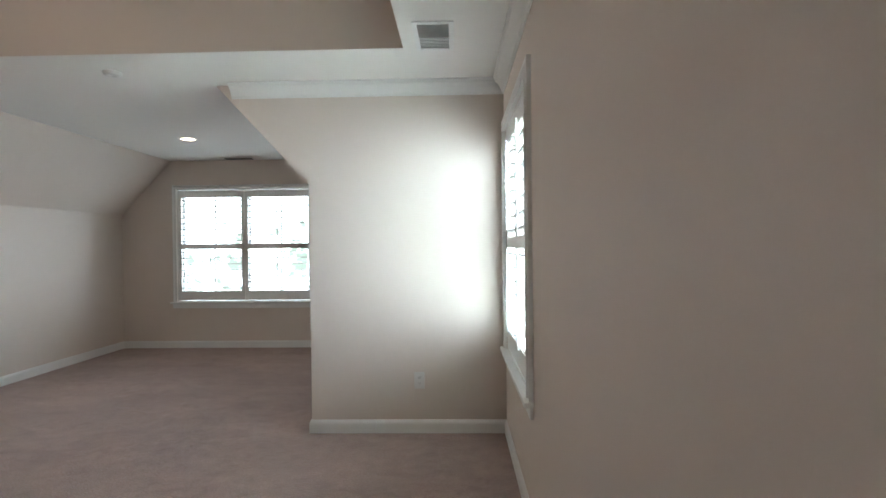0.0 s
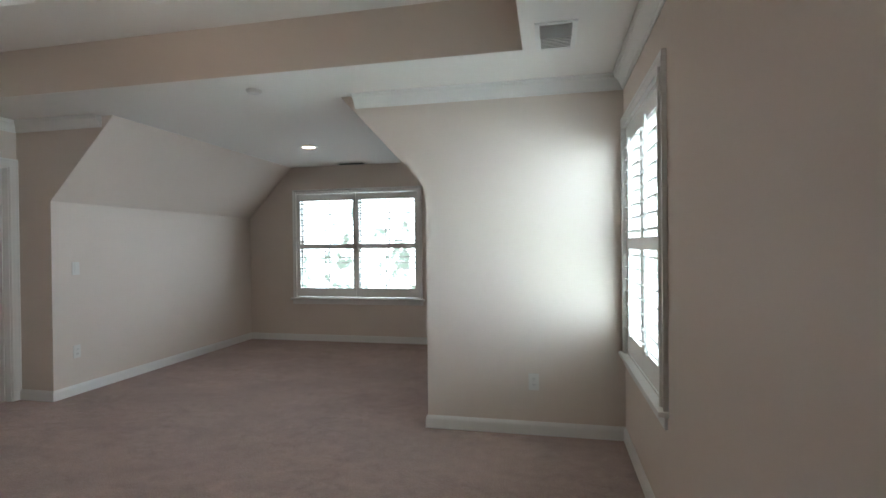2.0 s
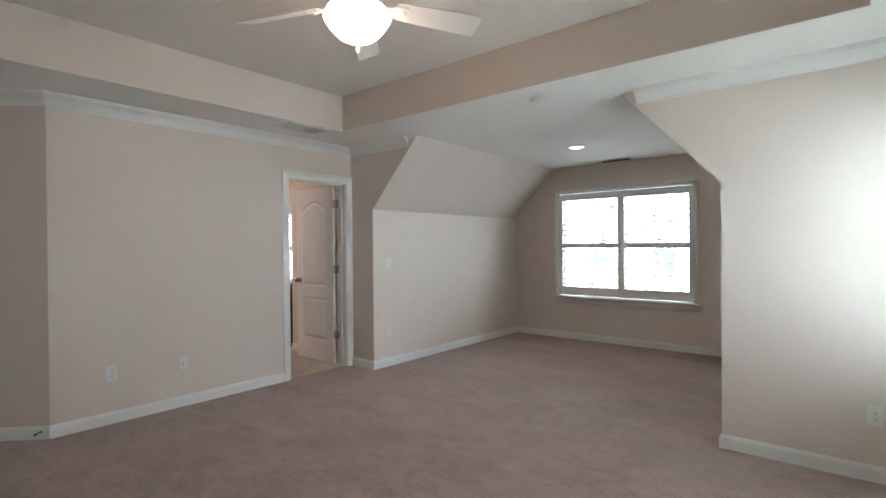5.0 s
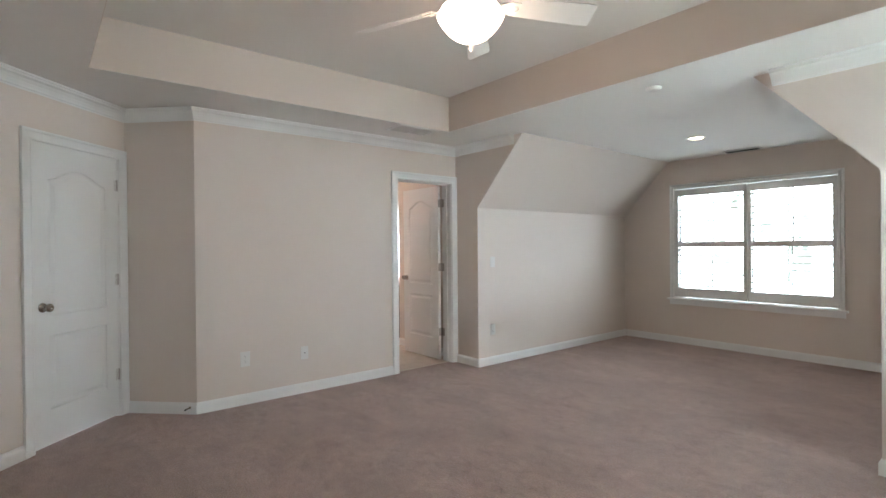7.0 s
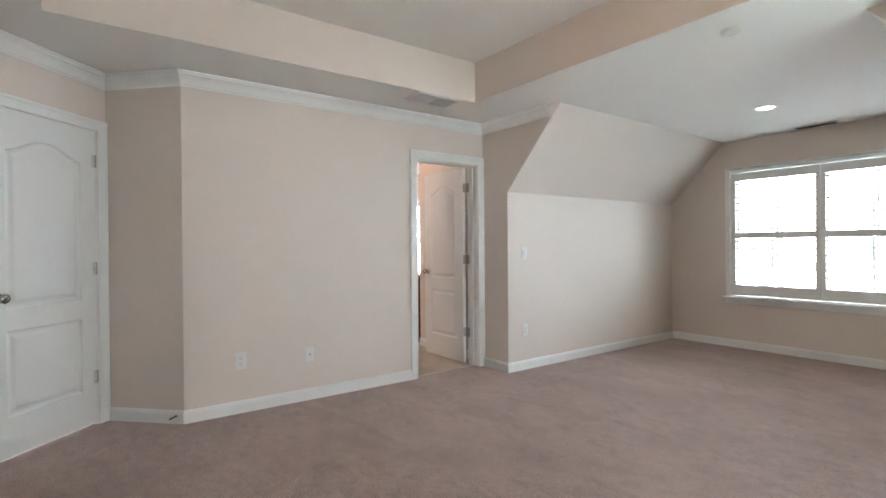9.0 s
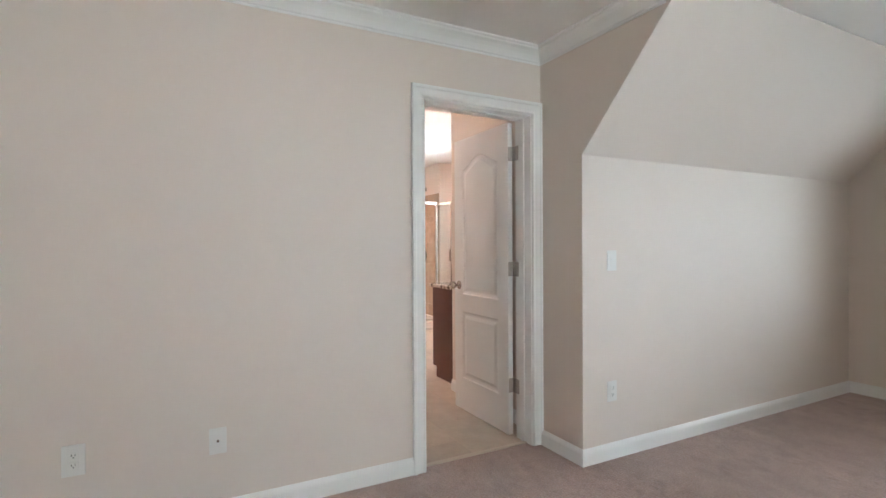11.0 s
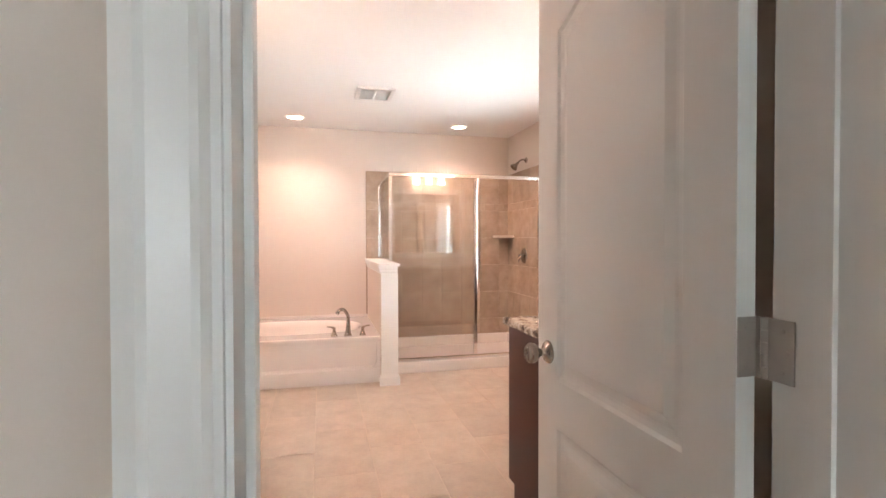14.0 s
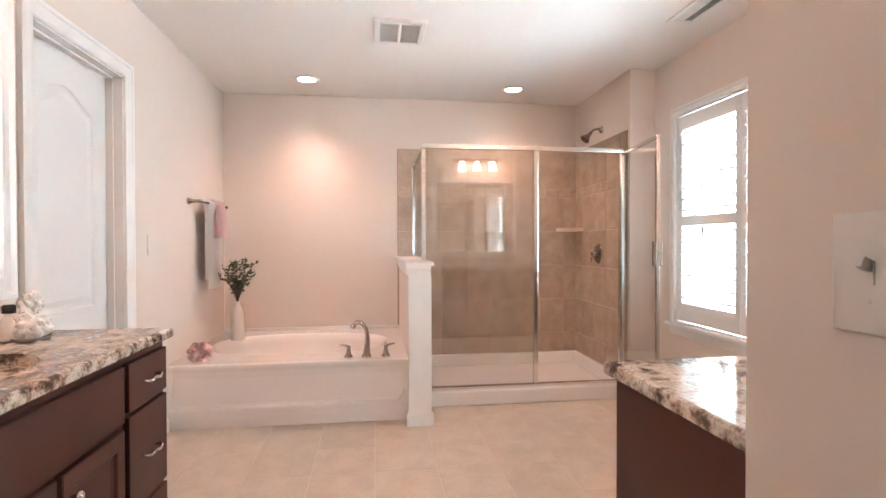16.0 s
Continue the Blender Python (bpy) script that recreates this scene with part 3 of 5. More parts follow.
def door(name, m, w, label, hinge_right=True, knobs=(1, -1), hinge_pose=None, hinge=hinge_mesh, knob_at=(0.065, 0.93)):
    """A door leaf with its knobs and hinges. m: the leaf's lower corner, x along it, y up, z out."""
    ob = empty(name, m)
    tagged(ob, label, "door", kind="structure")
    t = 0.035
    part("leaf", leaf_mesh(w, 2.022, t), DOORW, ob)
    kx = knob_at[0] if hinge_right else w - knob_at[0]
    for s in knobs:
        k = part("door_knob", knob_mesh(s), NICKEL, ob, "satin nickel round knob", True)
        k.matrix_local = pose(kx, knob_at[1], t if s > 0 else 0)
    latch = part("latch_plate", new_box(-0.0012, 0.0002, 0.90, 0.96, 0.006, 0.029) if hinge_right else new_box(w - 0.0002, w + 0.0012, 0.90, 0.96, 0.006, 0.029), NICKEL, ob)
    if hinge_pose:
        for z in (0.32, 1.075, 1.82):
            h = part("hinge", hinge(), HINGE, ob, "satin nickel butt hinge", False)
            h.matrix_local = hinge_pose @ pose(0, z, 0)
    return ob


# the bathroom door stands open into the bathroom
casing("trim_door_casing", m_west, FY - D1 + 0.006, FY - D0 - 0.006, DOOR_H - 0.006)
jamb("trim_door_jamb", m_west, FY - D1, FY - D0, DOOR_H, 0.0, -WT, (-0.065, -0.100))
# x runs from the free edge to the hinges, z towards the wall behind
door("door_1", wall_frame((BY - 0.732, D1 - 0.055), (1, 0.004), 0.012), 0.70, "open white two-panel arched door with nickel hardware", True,
     hinge_pose=Matrix.Identity(4), hinge=open_hinge_mesh)
# bathroom side casing
m_west_b = wall_frame((BY, 0), (0, 1))
casing("trim_door_casing", m_west_b, D0 + 0.006, D1 - 0.006, DOOR_H - 0.006)
ob = finish("trim_threshold", new_box(WX - 0.075, WX - 0.045, D0 + 0.012, D1 - 0.012, -0.005, 0.006, bevel=0.002), mat("cream_threshold_strip", (0.62, 0.55, 0.47), 0.4))
tagged(ob, "pale threshold strip between carpet and tile", "threshold", kind="structure")

# the closet door, closed, hinges showing
casing("trim_door_casing", m_clo, 0.081, 0.829, DOOR_H - 0.006)
jamb("trim_door_jamb", m_clo, 0.075, 0.835, DOOR_H, 0.0, -0.12, (-0.042, -0.075))
door("door_2", m_clo @ pose(0.090, 0.016, -0.038), 0.73, "closed white two-panel arched closet door", False, (1,),
     hinge_pose=pose(-0.002, 0, 0.033))
# the door in the vestibule, closed, set back in its jamb
ua, ub = -VLX - 5.575, -VLX - 4.86
casing("trim_door_casing", m_vl, ua + 0.006, ub - 0.006, DOOR_H - 0.006)
jamb("trim_door_jamb", m_vl, ua, ub, DOOR_H, 0.0, -0.12, (-0.045, -0.078))
door("door_3", m_vl @ pose(ua + 0.014, 0.010, -0.118), 0.687, "closed white two-panel door set back in its jamb", True, (1,), knob_at=(0.088, 0.908))
# the door on the bathroom's long wall, closed, set back
ua, ub = -7.93 - BX, -7.215 - BX
casing("trim_door_casing", m_bleft, ua + 0.006, ub - 0.006, DOOR_H - 0.006)
jamb("trim_door_jamb", m_bleft, ua, ub, DOOR_H, 0.0, -0.12, (-0.045, -0.078))
door("door_4", m_bleft @ pose(ua + 0.014, 0.010, -0.118), 0.687, "closed white two-panel arched door beside the vanity", False, (1,))

# ---- windows with plantation shutters ----


def louver_mesh(length):
    """A slat of elliptical section along x."""
    bm = bmesh.new()
    a, b = 0.036, 0.0052
    ring = [(a * math.cos(2 * math.pi * k / 12), b * math.sin(2 * math.pi * k / 12)) for k in range(12)]
    l = [bm.verts.new((0, z, y)) for y, z in ring]
    r = [bm.verts.new((length, z, y)) for y, z in ring]
    for k in range(12):
        bm.faces.new((l[k], l[(k + 1) % 12], r[(k + 1) % 12], r[k]))
    bm.faces.new(l)
    bm.faces.new(list(reversed(r)))
    return bm


def window(name, m, u0, u1, v0, v1, depth, tilt, label, muntin=True, wide=0.68):
    """Casing, sill, sash with panes, and two hinged louvred shutter panels in the opening."""
    ob = empty(name, m)
    tagged(ob, label, "window", kind="structure")
    bm = bmesh.new()
    sweep(bm, [(u0, v0), (u0, v1), (u1, v1), (u1, v0)], [(o * wide, h) for o, h in CASE], lambda p, h: Vector((p.x, p.y, h)))
    part("window_casing", bm, TRIM, ob)
    part("window_sill", new_box(u0 - 0.085, u1 + 0.085, v0 - 0.024, v0, -0.04, 0.045, bevel=0.006), TRIM, ob)
    part("apron", new_box(u0 - 0.06, u1 + 0.06, v0 - 0.085, v0 - 0.024, 0, 0.014, bevel=0.003), TRIM, ob)
    bm = bmesh.new()
    j = 0.010
    for a in ((u0, u0 + j, v0, v1), (u1 - j, u1, v0, v1), (u0 + j, u1 - j, v1 - j, v1), (u0 + j, u1 - j, v0, v0 + j)):
        box(bm, *a, -depth, -0.002)
    part("window_jamb", bm, TRIM, ob)
    # sashes
    mid = (v0 + v1) / 2
    nsash = 2 if u1 - u0 > 1.1 else 1
    sw = (u1 - u0 - 2 * j) / nsash
    for i in range(nsash):
        a, b = u0 + j + sw * i, u0 + j + sw * (i + 1)
        for lo, hi, w in ((v0 + j, mid + 0.015, -depth + 0.055), (mid - 0.015, v1 - j, -depth + 0.025)):
            bm = bmesh.new()
            f = 0.036
            for q in ((a, a + f, lo, hi), (b - f, b, lo, hi), (a + f, b - f, lo, lo + f), (a + f, b - f, hi - f, hi)):
                box(bm, *q, w - 0.014, w + 0.014)
            if muntin:
                c = (a + b) / 2
                box(bm, c - 0.009, c + 0.009, lo + f, hi - f, w - 0.008, w + 0.008)
            s = part("sash", bm, TRIM, ob)
            g = part("pane", new_box(a + f, b - f, lo + f, hi - f, w - 0.002, w + 0.002), GLASS, s)
            g.visible_shadow = False
    # the shutters' own frame, standing proud of the casing
    bm = bmesh.new()
    fr = 0.020
    for a in ((u0 - fr, u0 + 0.004, v0 + 0.001, v1 + fr), (u1 - 0.004, u1 + fr, v0 + 0.001, v1 + fr), (u0 + 0.004, u1 - 0.004, v1 - 0.004, v1 + fr)):
        box(bm, *a, 0.0125, 0.026, bevel=0.003)
    part("shutter_frame", bm, SHUT, ob)
    # shutters
    gap = 0.008
    half = (u1 - u0 - 2 * j) / 2
    st, rt, rb, rm = 0.042, 0.092, 0.122, 0.066
    for i in range(2):
        a, b = u0 + j + half * i + 0.002, u0 + j + half * (i + 1) - 0.002
        lo, hi = v0 + j + gap, v1 - j - gap
        mr = lo + (hi - lo) * 0.489
        bm = bmesh.new()
        for q in ((a, a + st, lo, hi), (b - st, b, lo, hi), (a + st, b - st, lo, lo + rb), (a + st, b - st, hi - rt, hi), (a + st, b - st, mr - rm / 2, mr + rm / 2)):
            box(bm, *q, -0.029, -0.003)
        sh = part("shutter", bm, SHUT, ob, "white louvred shutter panel")
        for s0, s1, n in ((lo + rb, mr - rm / 2, 7), (mr + rm / 2, hi - rt, 8)):
            me = None
            for k in range(n):
                z = s0 + (s1 - s0) * (k + 0.5) / n
                if me is None:
                    l = part("louver", louver_mesh(b - a - 2 * st - 0.004), SHUT, sh, smooth=True)
                    me = l.data
                else:
                    l = new("louver", me)
                    l.parent = sh
                l.matrix_local = Matrix.Translation((a + st + 0.002, z, -0.016)) @ pose(0, 0, 0, tilt + random.uniform(-1.2, 1.2))
        for s0, s1 in ((lo + rb + 0.02, mr - rm / 2 - 0.005), (mr + rm / 2 + 0.03, hi - rt - 0.005)):
            c = (a + b) / 2
            part("tilt_rod", new_box(c - 0.006, c + 0.006, s0, s1, 0.0195, 0.031, bevel=0.002), SHUT, sh)
        for z in (lo + 0.25, hi - 0.25):
            hx = a if i == 0 else b
            part("hinge", new_box(hx - 0.012, hx + 0.012, z - 0.035, z + 0.035, -0.003, 0.001, bevel=0.0008), SHUT, sh)
    return ob


WLABEL = "white double window with open louvred plantation shutters"
window("window_1", m_north, KE - N1, KE - N0, WB, WTOP, 0.16, -9, WLABEL)
window("window_2", m_east, E0 - SY, E1 - SY, WB, WTOP, 0.16, -9, "white window with open louvred plantation shutters", True, 1.0)
window("window_3", m_bwin, VRX + 7.14, VRX + 8.36, 0.62, 2.06, 0.16, -20, "white bathroom window with louvred plantation shutters", True)

# ---- outside: glowing sheets of bright sky and pale trees beyond the windows ----


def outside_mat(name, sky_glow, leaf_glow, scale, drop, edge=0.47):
    """A glowing sheet of bright hazy sky with pale trees before it, denser towards the ground."""
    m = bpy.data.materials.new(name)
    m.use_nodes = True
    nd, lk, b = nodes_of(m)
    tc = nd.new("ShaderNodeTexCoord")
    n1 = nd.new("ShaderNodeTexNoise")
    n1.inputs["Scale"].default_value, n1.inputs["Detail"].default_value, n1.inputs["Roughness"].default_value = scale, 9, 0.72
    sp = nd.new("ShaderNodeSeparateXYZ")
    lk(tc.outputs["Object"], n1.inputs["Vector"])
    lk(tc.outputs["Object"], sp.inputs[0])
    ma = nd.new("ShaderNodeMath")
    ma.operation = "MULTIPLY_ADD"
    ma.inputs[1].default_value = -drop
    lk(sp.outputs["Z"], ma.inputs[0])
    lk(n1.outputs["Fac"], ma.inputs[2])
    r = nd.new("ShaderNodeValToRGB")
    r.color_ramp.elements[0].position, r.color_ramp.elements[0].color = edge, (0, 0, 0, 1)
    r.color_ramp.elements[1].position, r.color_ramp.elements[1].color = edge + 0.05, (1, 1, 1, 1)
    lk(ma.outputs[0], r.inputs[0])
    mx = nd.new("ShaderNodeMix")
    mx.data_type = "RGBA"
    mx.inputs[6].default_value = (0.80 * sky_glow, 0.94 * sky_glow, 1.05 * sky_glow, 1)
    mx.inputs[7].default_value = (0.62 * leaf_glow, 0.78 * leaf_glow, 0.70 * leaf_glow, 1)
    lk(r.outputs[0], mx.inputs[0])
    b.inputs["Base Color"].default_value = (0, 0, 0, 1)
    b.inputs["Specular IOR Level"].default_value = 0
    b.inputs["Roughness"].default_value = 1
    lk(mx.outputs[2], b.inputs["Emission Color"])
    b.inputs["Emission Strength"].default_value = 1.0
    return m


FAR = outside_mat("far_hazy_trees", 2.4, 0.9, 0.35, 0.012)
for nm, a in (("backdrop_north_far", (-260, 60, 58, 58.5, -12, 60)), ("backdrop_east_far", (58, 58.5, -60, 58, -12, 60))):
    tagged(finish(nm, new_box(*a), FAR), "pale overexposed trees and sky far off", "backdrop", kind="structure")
# sky glow set per side, tree glow raised, to balance the light indoors
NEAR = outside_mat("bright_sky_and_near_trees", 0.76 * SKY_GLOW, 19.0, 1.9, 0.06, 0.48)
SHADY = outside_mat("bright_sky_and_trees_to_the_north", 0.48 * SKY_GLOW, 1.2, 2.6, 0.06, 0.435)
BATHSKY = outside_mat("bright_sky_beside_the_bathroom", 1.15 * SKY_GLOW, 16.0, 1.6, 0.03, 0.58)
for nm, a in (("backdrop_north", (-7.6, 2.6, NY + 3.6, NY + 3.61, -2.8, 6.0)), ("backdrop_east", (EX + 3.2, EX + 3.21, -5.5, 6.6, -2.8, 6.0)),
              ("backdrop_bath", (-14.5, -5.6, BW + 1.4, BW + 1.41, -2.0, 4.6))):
    tagged(finish(nm, new_box(*a), BATHSKY if nm == "backdrop_bath" else SHADY if nm == "backdrop_north" else NEAR), "glowing sheet of overexposed sky and pale trees that lights the room", "backdrop", kind="structure")
tagged(finish("ground", new_box(-70, 70, -70, 70, -3.2, -3.1), mat("lawn", (0.08, 0.11, 0.05), 0.9, vary=0.3, scale=0.8)), "green lawn below the windows", "ground", kind="structure")

# ---- bedroom: ceiling fan and fittings ----


def ceiling_fan(x, y):
    ob = empty("ceiling_fan", pose(x, y, TRAY))
    tagged(ob, "white five-blade ceiling fan with a lit scalloped glass bowl", "ceiling fan")
    part("canopy", lathe(bmesh.new(), [(0, 0), (0.075, 0), (0.075, -0.012), (0.062, -0.045), (0.030, -0.062), (0.016, -0.066), (0.016, -0.085)], None, 28), FANW, ob, smooth=True)
    part("motor_housing", lathe(bmesh.new(), [(0.016, -0.080), (0.060, -0.084), (0.105, -0.094), (0.128, -0.112), (0.130, -0.160), (0.120, -0.178), (0.128, -0.184),
                                              (0.128, -0.200), (0.100, -0.216), (0.088, -0.222), (0, -0.222)], None, 36), FANW, ob, smooth=True)
    part("light_fitter", lathe(bmesh.new(), [(0.070, -0.222), (0.088, -0.230), (0.110, -0.246), (0.150, -0.254), (0.155, -0.262), (0.12, -0.268), (0, -0.268)], None, 32), FANW, ob, smooth=True)
    bm = bmesh.new()
    seg, prof = 64, [(0.150, -0.262), (0.163, -0.272), (0.166, -0.292), (0.156, -0.318), (0.140, -0.342), (0.120, -0.366), (0.090, -0.392), (0.055, -0.410), (0.020, -0.418)]
    rings = []
    for i, (r, z) in enumerate(prof):
        k = 0.045 * max(0.0, 1 - i / 5)
        rings.append([bm.verts.new((r * (1 + k * math.cos(8 * 2 * math.pi * j / seg)) * math.cos(2 * math.pi * j / seg),
                                    r * (1 + k * math.cos(8 * 2 * math.pi * j / seg)) * math.sin(2 * math.pi * j / seg), z)) for j in range(seg)])
    for a, b in zip(rings, rings[1:]):
        for j in range(seg):
            bm.faces.new((a[j], a[(j + 1) % seg], b[(j + 1) % seg], b[j]))
    bm.faces.new(rings[-1])
    part("glass_bowl", bm, BOWL, ob, "lit white scalloped glass bowl", True)
    part("finial", lathe(bmesh.new(), [(0, -0.410), (0.028, -0.413), (0.031, -0.419), (0.026, -0.426), (0.014, -0.434), (0.009, -0.442), (0.012, -0.450), (0.009, -0.459), (0.004, -0.468), (0, -0.470)], None, 20), FANW, ob, "white turned finial", True)
    for i in range(5):
        a = radians(FAN_TURN + 72 * i)
        m = Matrix.Rotation(a, 4, "Z")
        pitch = pose(0, 0, 0, -20, 0, 0)
        bm = bmesh.new()
        outline = []
        for r, w in ((0.20, 0.050), (0.24, 0.057), (0.34, 0.062), (0.48, 0.067), (0.60, 0.071), (0.652, 0.070), (0.662, 0.064)):
            outline.append((r, w))
        pts = [(r, w) for r, w in outline] + [(r, -w) for r, w in reversed(outline)]
        mm = m @ Matrix.Translation((0, 0, -0.220)) @ pose(0, 0, 0, 0, 1.5, 0) @ pitch
        prism(bm, pts, mm, -0.003, 0.003)
        blade = part("blade", bm, FANW, ob, "white fan blade")
        bm = bmesh.new()
        prism(bm, [(0.10, 0.016), (0.17, 0.020), (0.21, 0.040), (0.262, 0.036), (0.275, 0.0), (0.262, -0.036), (0.21, -0.040), (0.17, -0.020), (0.10, -0.016)], mm, -0.010, -0.0035)
        lathe(bm, [(0, -0.016), (0.012, -0.015), (0.020, -0.0105)], mm @ pose(0.235, 0, 0), 14)
        part("blade_iron", bm, FANW, blade)
    return ob


FAN_TURN = 61.0
fan = ceiling_fan(-2.0, 1.36)
fan_lamp = new("fan_lamp", bpy.data.lights.new("fan_lamp", "POINT"))
fan_lamp.data.energy, fan_lamp.data.color, fan_lamp.data.shadow_soft_size = 3.5, (1.0, 0.76, 0.62), 0.12
fan_lamp.location = (-2.0, 1.36, TRAY - 0.56)


def recessed_light(x, y, z, power, color):
    ob = empty("recessed_light", pose(x, y, z))
    tagged(ob, "lit round recessed ceiling light with a white trim ring", "ceiling light", "recessed lights")
    part("trim_ring", lathe(bmesh.new(), [(0.070, 0.0), (0.092, 0.0), (0.095, -0.003), (0.090, -0.007), (0.074, -0.009), (0.070, -0.004)], None, 36), TRIM, ob, smooth=True)
    part("lamp_lens", lathe(bmesh.new(), [(0.0705, -0.001), (0.0705, -0.004), (0.045, -0.006), (0, -0.0065)], None, 32), CANLENS, ob, "glowing lamp", True)
    lamp = new("recessed_lamp", bpy.data.lights.new("recessed_lamp", "SPOT"))
    lamp.data.energy, lamp.data.color, lamp.data.spot_size, lamp.data.spot_blend, lamp.data.shadow_soft_size = power, color, radians(128), 1.0, 0.07
    lamp.matrix_world = look((x, y, z - 0.02), (x, y, 0))
    return ob


WARM = (1.0, 0.65, 0.545)
recessed_light(-2.517, 5.03, LOW, 10, (1.0, 0.85, 0.7))
recessed_light(-9.20, 2.405, BATH, 66, WARM)
recessed_light(-9.24, 4.10, BATH, 62, WARM)


def vent(name, m, w, h, label, bars, tilt=38, split=0.5, fill=None, slat=None, other=None):
    """A ceiling or wall grille: m has z out of the surface."""
    ob = empty(name, m)
    tagged(ob, label, "vent")
    bm = bmesh.new()
    f = 0.026
    for a in ((-w / 2, -w / 2 + f, -h / 2, h / 2), (w / 2 - f, w / 2, -h / 2, h / 2), (-w / 2 + f, w / 2 - f, -h / 2, -h / 2 + f), (-w / 2 + f, w / 2 - f, h / 2 - f, h / 2)):
        box(bm, *a, 0, 0.008, bevel=0.002)
    part("frame", bm, TRIM, ob)
    # a flat sheet; where dark, it stands in for shade in the duct
    part("backing", new_box(-w / 2 + f, w / 2 - f, -h / 2 + f, h / 2 - f, 0.0005, 0.0015), fill or VENT_SHADE, ob)
    me = None
    iw, ih = w - 2 * f, h - 2 * f
    for k in range(bars):
        if me is None:
            l = part("slat", new_box(-iw / 2, iw / 2, -0.5 * ih / bars, 0.5 * ih / bars, -0.0006, 0.0006), slat or TRIM, ob)
            me = l.data
        else:
            l = new("slat", me)
            l.parent = ob
        l.matrix_local = pose(0, -ih / 2 + ih * (k + 0.5) / bars, 0.006, tilt if k < bars * split else -(other or tilt))
    return ob


down = lambda x, y, z, turn=0: pose(x, y, z, 180, 0, turn)
vent("ceiling_vent", down(0.163, 2.62, LOW), 0.215, 0.37, "white ceiling supply vent with half its slats open", 16, tilt=12, other=-64)
vent("return_grille", down(-4.02, 2.44, LOW), 0.26, 0.44, "white louvred return-air grille beside the crown moulding", 26, fill=CEIL)
# white slats coloured dark here, for the shade seen between them
vent("ceiling_vent", down(-2.49, 6.19, LOW), 0.40, 0.15, "white slim ceiling vent with shade-dark slats near the window", 5, tilt=50, fill=DARK, slat=VENT_SHADE)
vent("ceiling_vent", down(-7.70, 4.72, BATH), 0.33, 0.17, "white bathroom ceiling vent with a dark sheet for shade behind its slats", 8, tilt=25, fill=DARK)


def smoke_detector(x, y, z):
    ob = empty("smoke_detector", pose(x, y, z))
    tagged(ob, "round white plastic smoke detector", "smoke detector")
    part("base", lathe(bmesh.new(), [(0, 0), (0.056, 0), (0.056, -0.006), (0.052, -0.008)], None, 28), PLATE, ob, smooth=True)
    part("cover", lathe(bmesh.new(), [(0.052, -0.008), (0.050, -0.016), (0.042, -0.022), (0.018, -0.023), (0.016, -0.021), (0, -0.021)], None, 28), PLATE, ob, smooth=True)


smoke_detector(-1.94, 3.07, LOW)


def plate(name, m, kind, label, w=0.072, h=0.117, paint=None):
    """A wall plate, z out of the wall: outlet, switch, jack or blank."""
    ob = empty(name, m)
    tagged(ob, label, "wall plate")
    part("cover_plate", new_box(-w / 2, w / 2, -h / 2, h / 2, 0, 0.006, bevel=0.002), paint or PLATE, ob)
    if kind == "outlet":
        for z in (-0.02, 0.02):
            r = part("receptacle", new_box(-0.017, 0.017, z - 0.0145, z + 0.0145, 0.006, 0.0085, bevel=0.001), PLATE, ob)
            # dark inlays in place of open slots, for the shade inside them
            bm = bmesh.new()
            for x in (-0.006, 0.006):
                box(bm, x - 0.0012, x + 0.0012, z - 0.001, z + 0.007, 0.0084, 0.0089)
            lathe(bm, [(0.0, 0.0089), (0.0024, 0.0089), (0.0024, 0.0084)], pose(0, z - 0.0075, 0), 10)
            part("slots", bm, DARK, r)
    elif kind == "switch":
        part("toggle_frame", new_box(-0.006, 0.006, -0.0125, 0.0125, 0.006, 0.0075), PLATE, ob)
        part("toggle", new_box(-0.004, 0.004, -0.006, 0.006, 0.006, 0.020, pose(0, 0.004, 0, -25), bevel=0.001), PLATE, ob, "white toggle lever")
    elif kind == "dimmer":
        part("slider_field", new_box(-0.017, 0.017, -0.034, 0.034, 0.006, 0.0085, bevel=0.001), PLATE, ob)
        part("slider", new_box(-0.010, 0.010, 0.002, 0.012, 0.0085, 0.014, bevel=0.001), PLATE, ob)
    elif kind == "jack":
        part("jack", lathe(bmesh.new(), [(0, 0.012), (0.005, 0.012), (0.006, 0.006)], None, 14), NICKEL, ob, "small cable jack")
    if kind in ("switch", "outlet"):
        for z in ((-0.03, 0.03) if kind == "switch" else (0,)):
            part("screw", lathe(bmesh.new(), [(0, 0.0072), (0.0028, 0.0068), (0.003, 0.006)], pose(0, z, 0), 8), PLATE, ob)
    return ob


plate("wall_outlet", wall_frame((0.005, FY), (-1, 0), 0.368) , "outlet", "white duplex outlet on a bare wall")
plate("wall_outlet", wall_frame((WX, 1.0), (0, -1), 0.385), "outlet", "white duplex outlet near the corner", 0.080, 0.125)
plate("cable_plate", wall_frame((WX, 1.53), (0, -1), 0.365), "jack", "white cable plate with one jack")
plate("light_switch", wall_frame((KW, 3.598), (0, -1), 1.15), "dimmer", "white dimmer switch on the knee wall")
plate("wall_outlet", wall_frame((KW, 3.598), (0, -1), 0.392), "outlet", "white duplex outlet on the knee wall")
plate("light_switch", m_clo @ pose(1.10, 1.17, 0), "switch", "white wide switch plate beside the closet door", 0.118, 0.117)
plate("thermostat", m_clo @ pose(1.22, 1.32, 0), "dimmer", "small white wall thermostat", 0.09, 0.09)
plate("light_switch", wall_frame((-5.585, VR), (-1, 0), 1.146), "switch", "white toggle switch plate by the doorway", 0.085, 0.130)
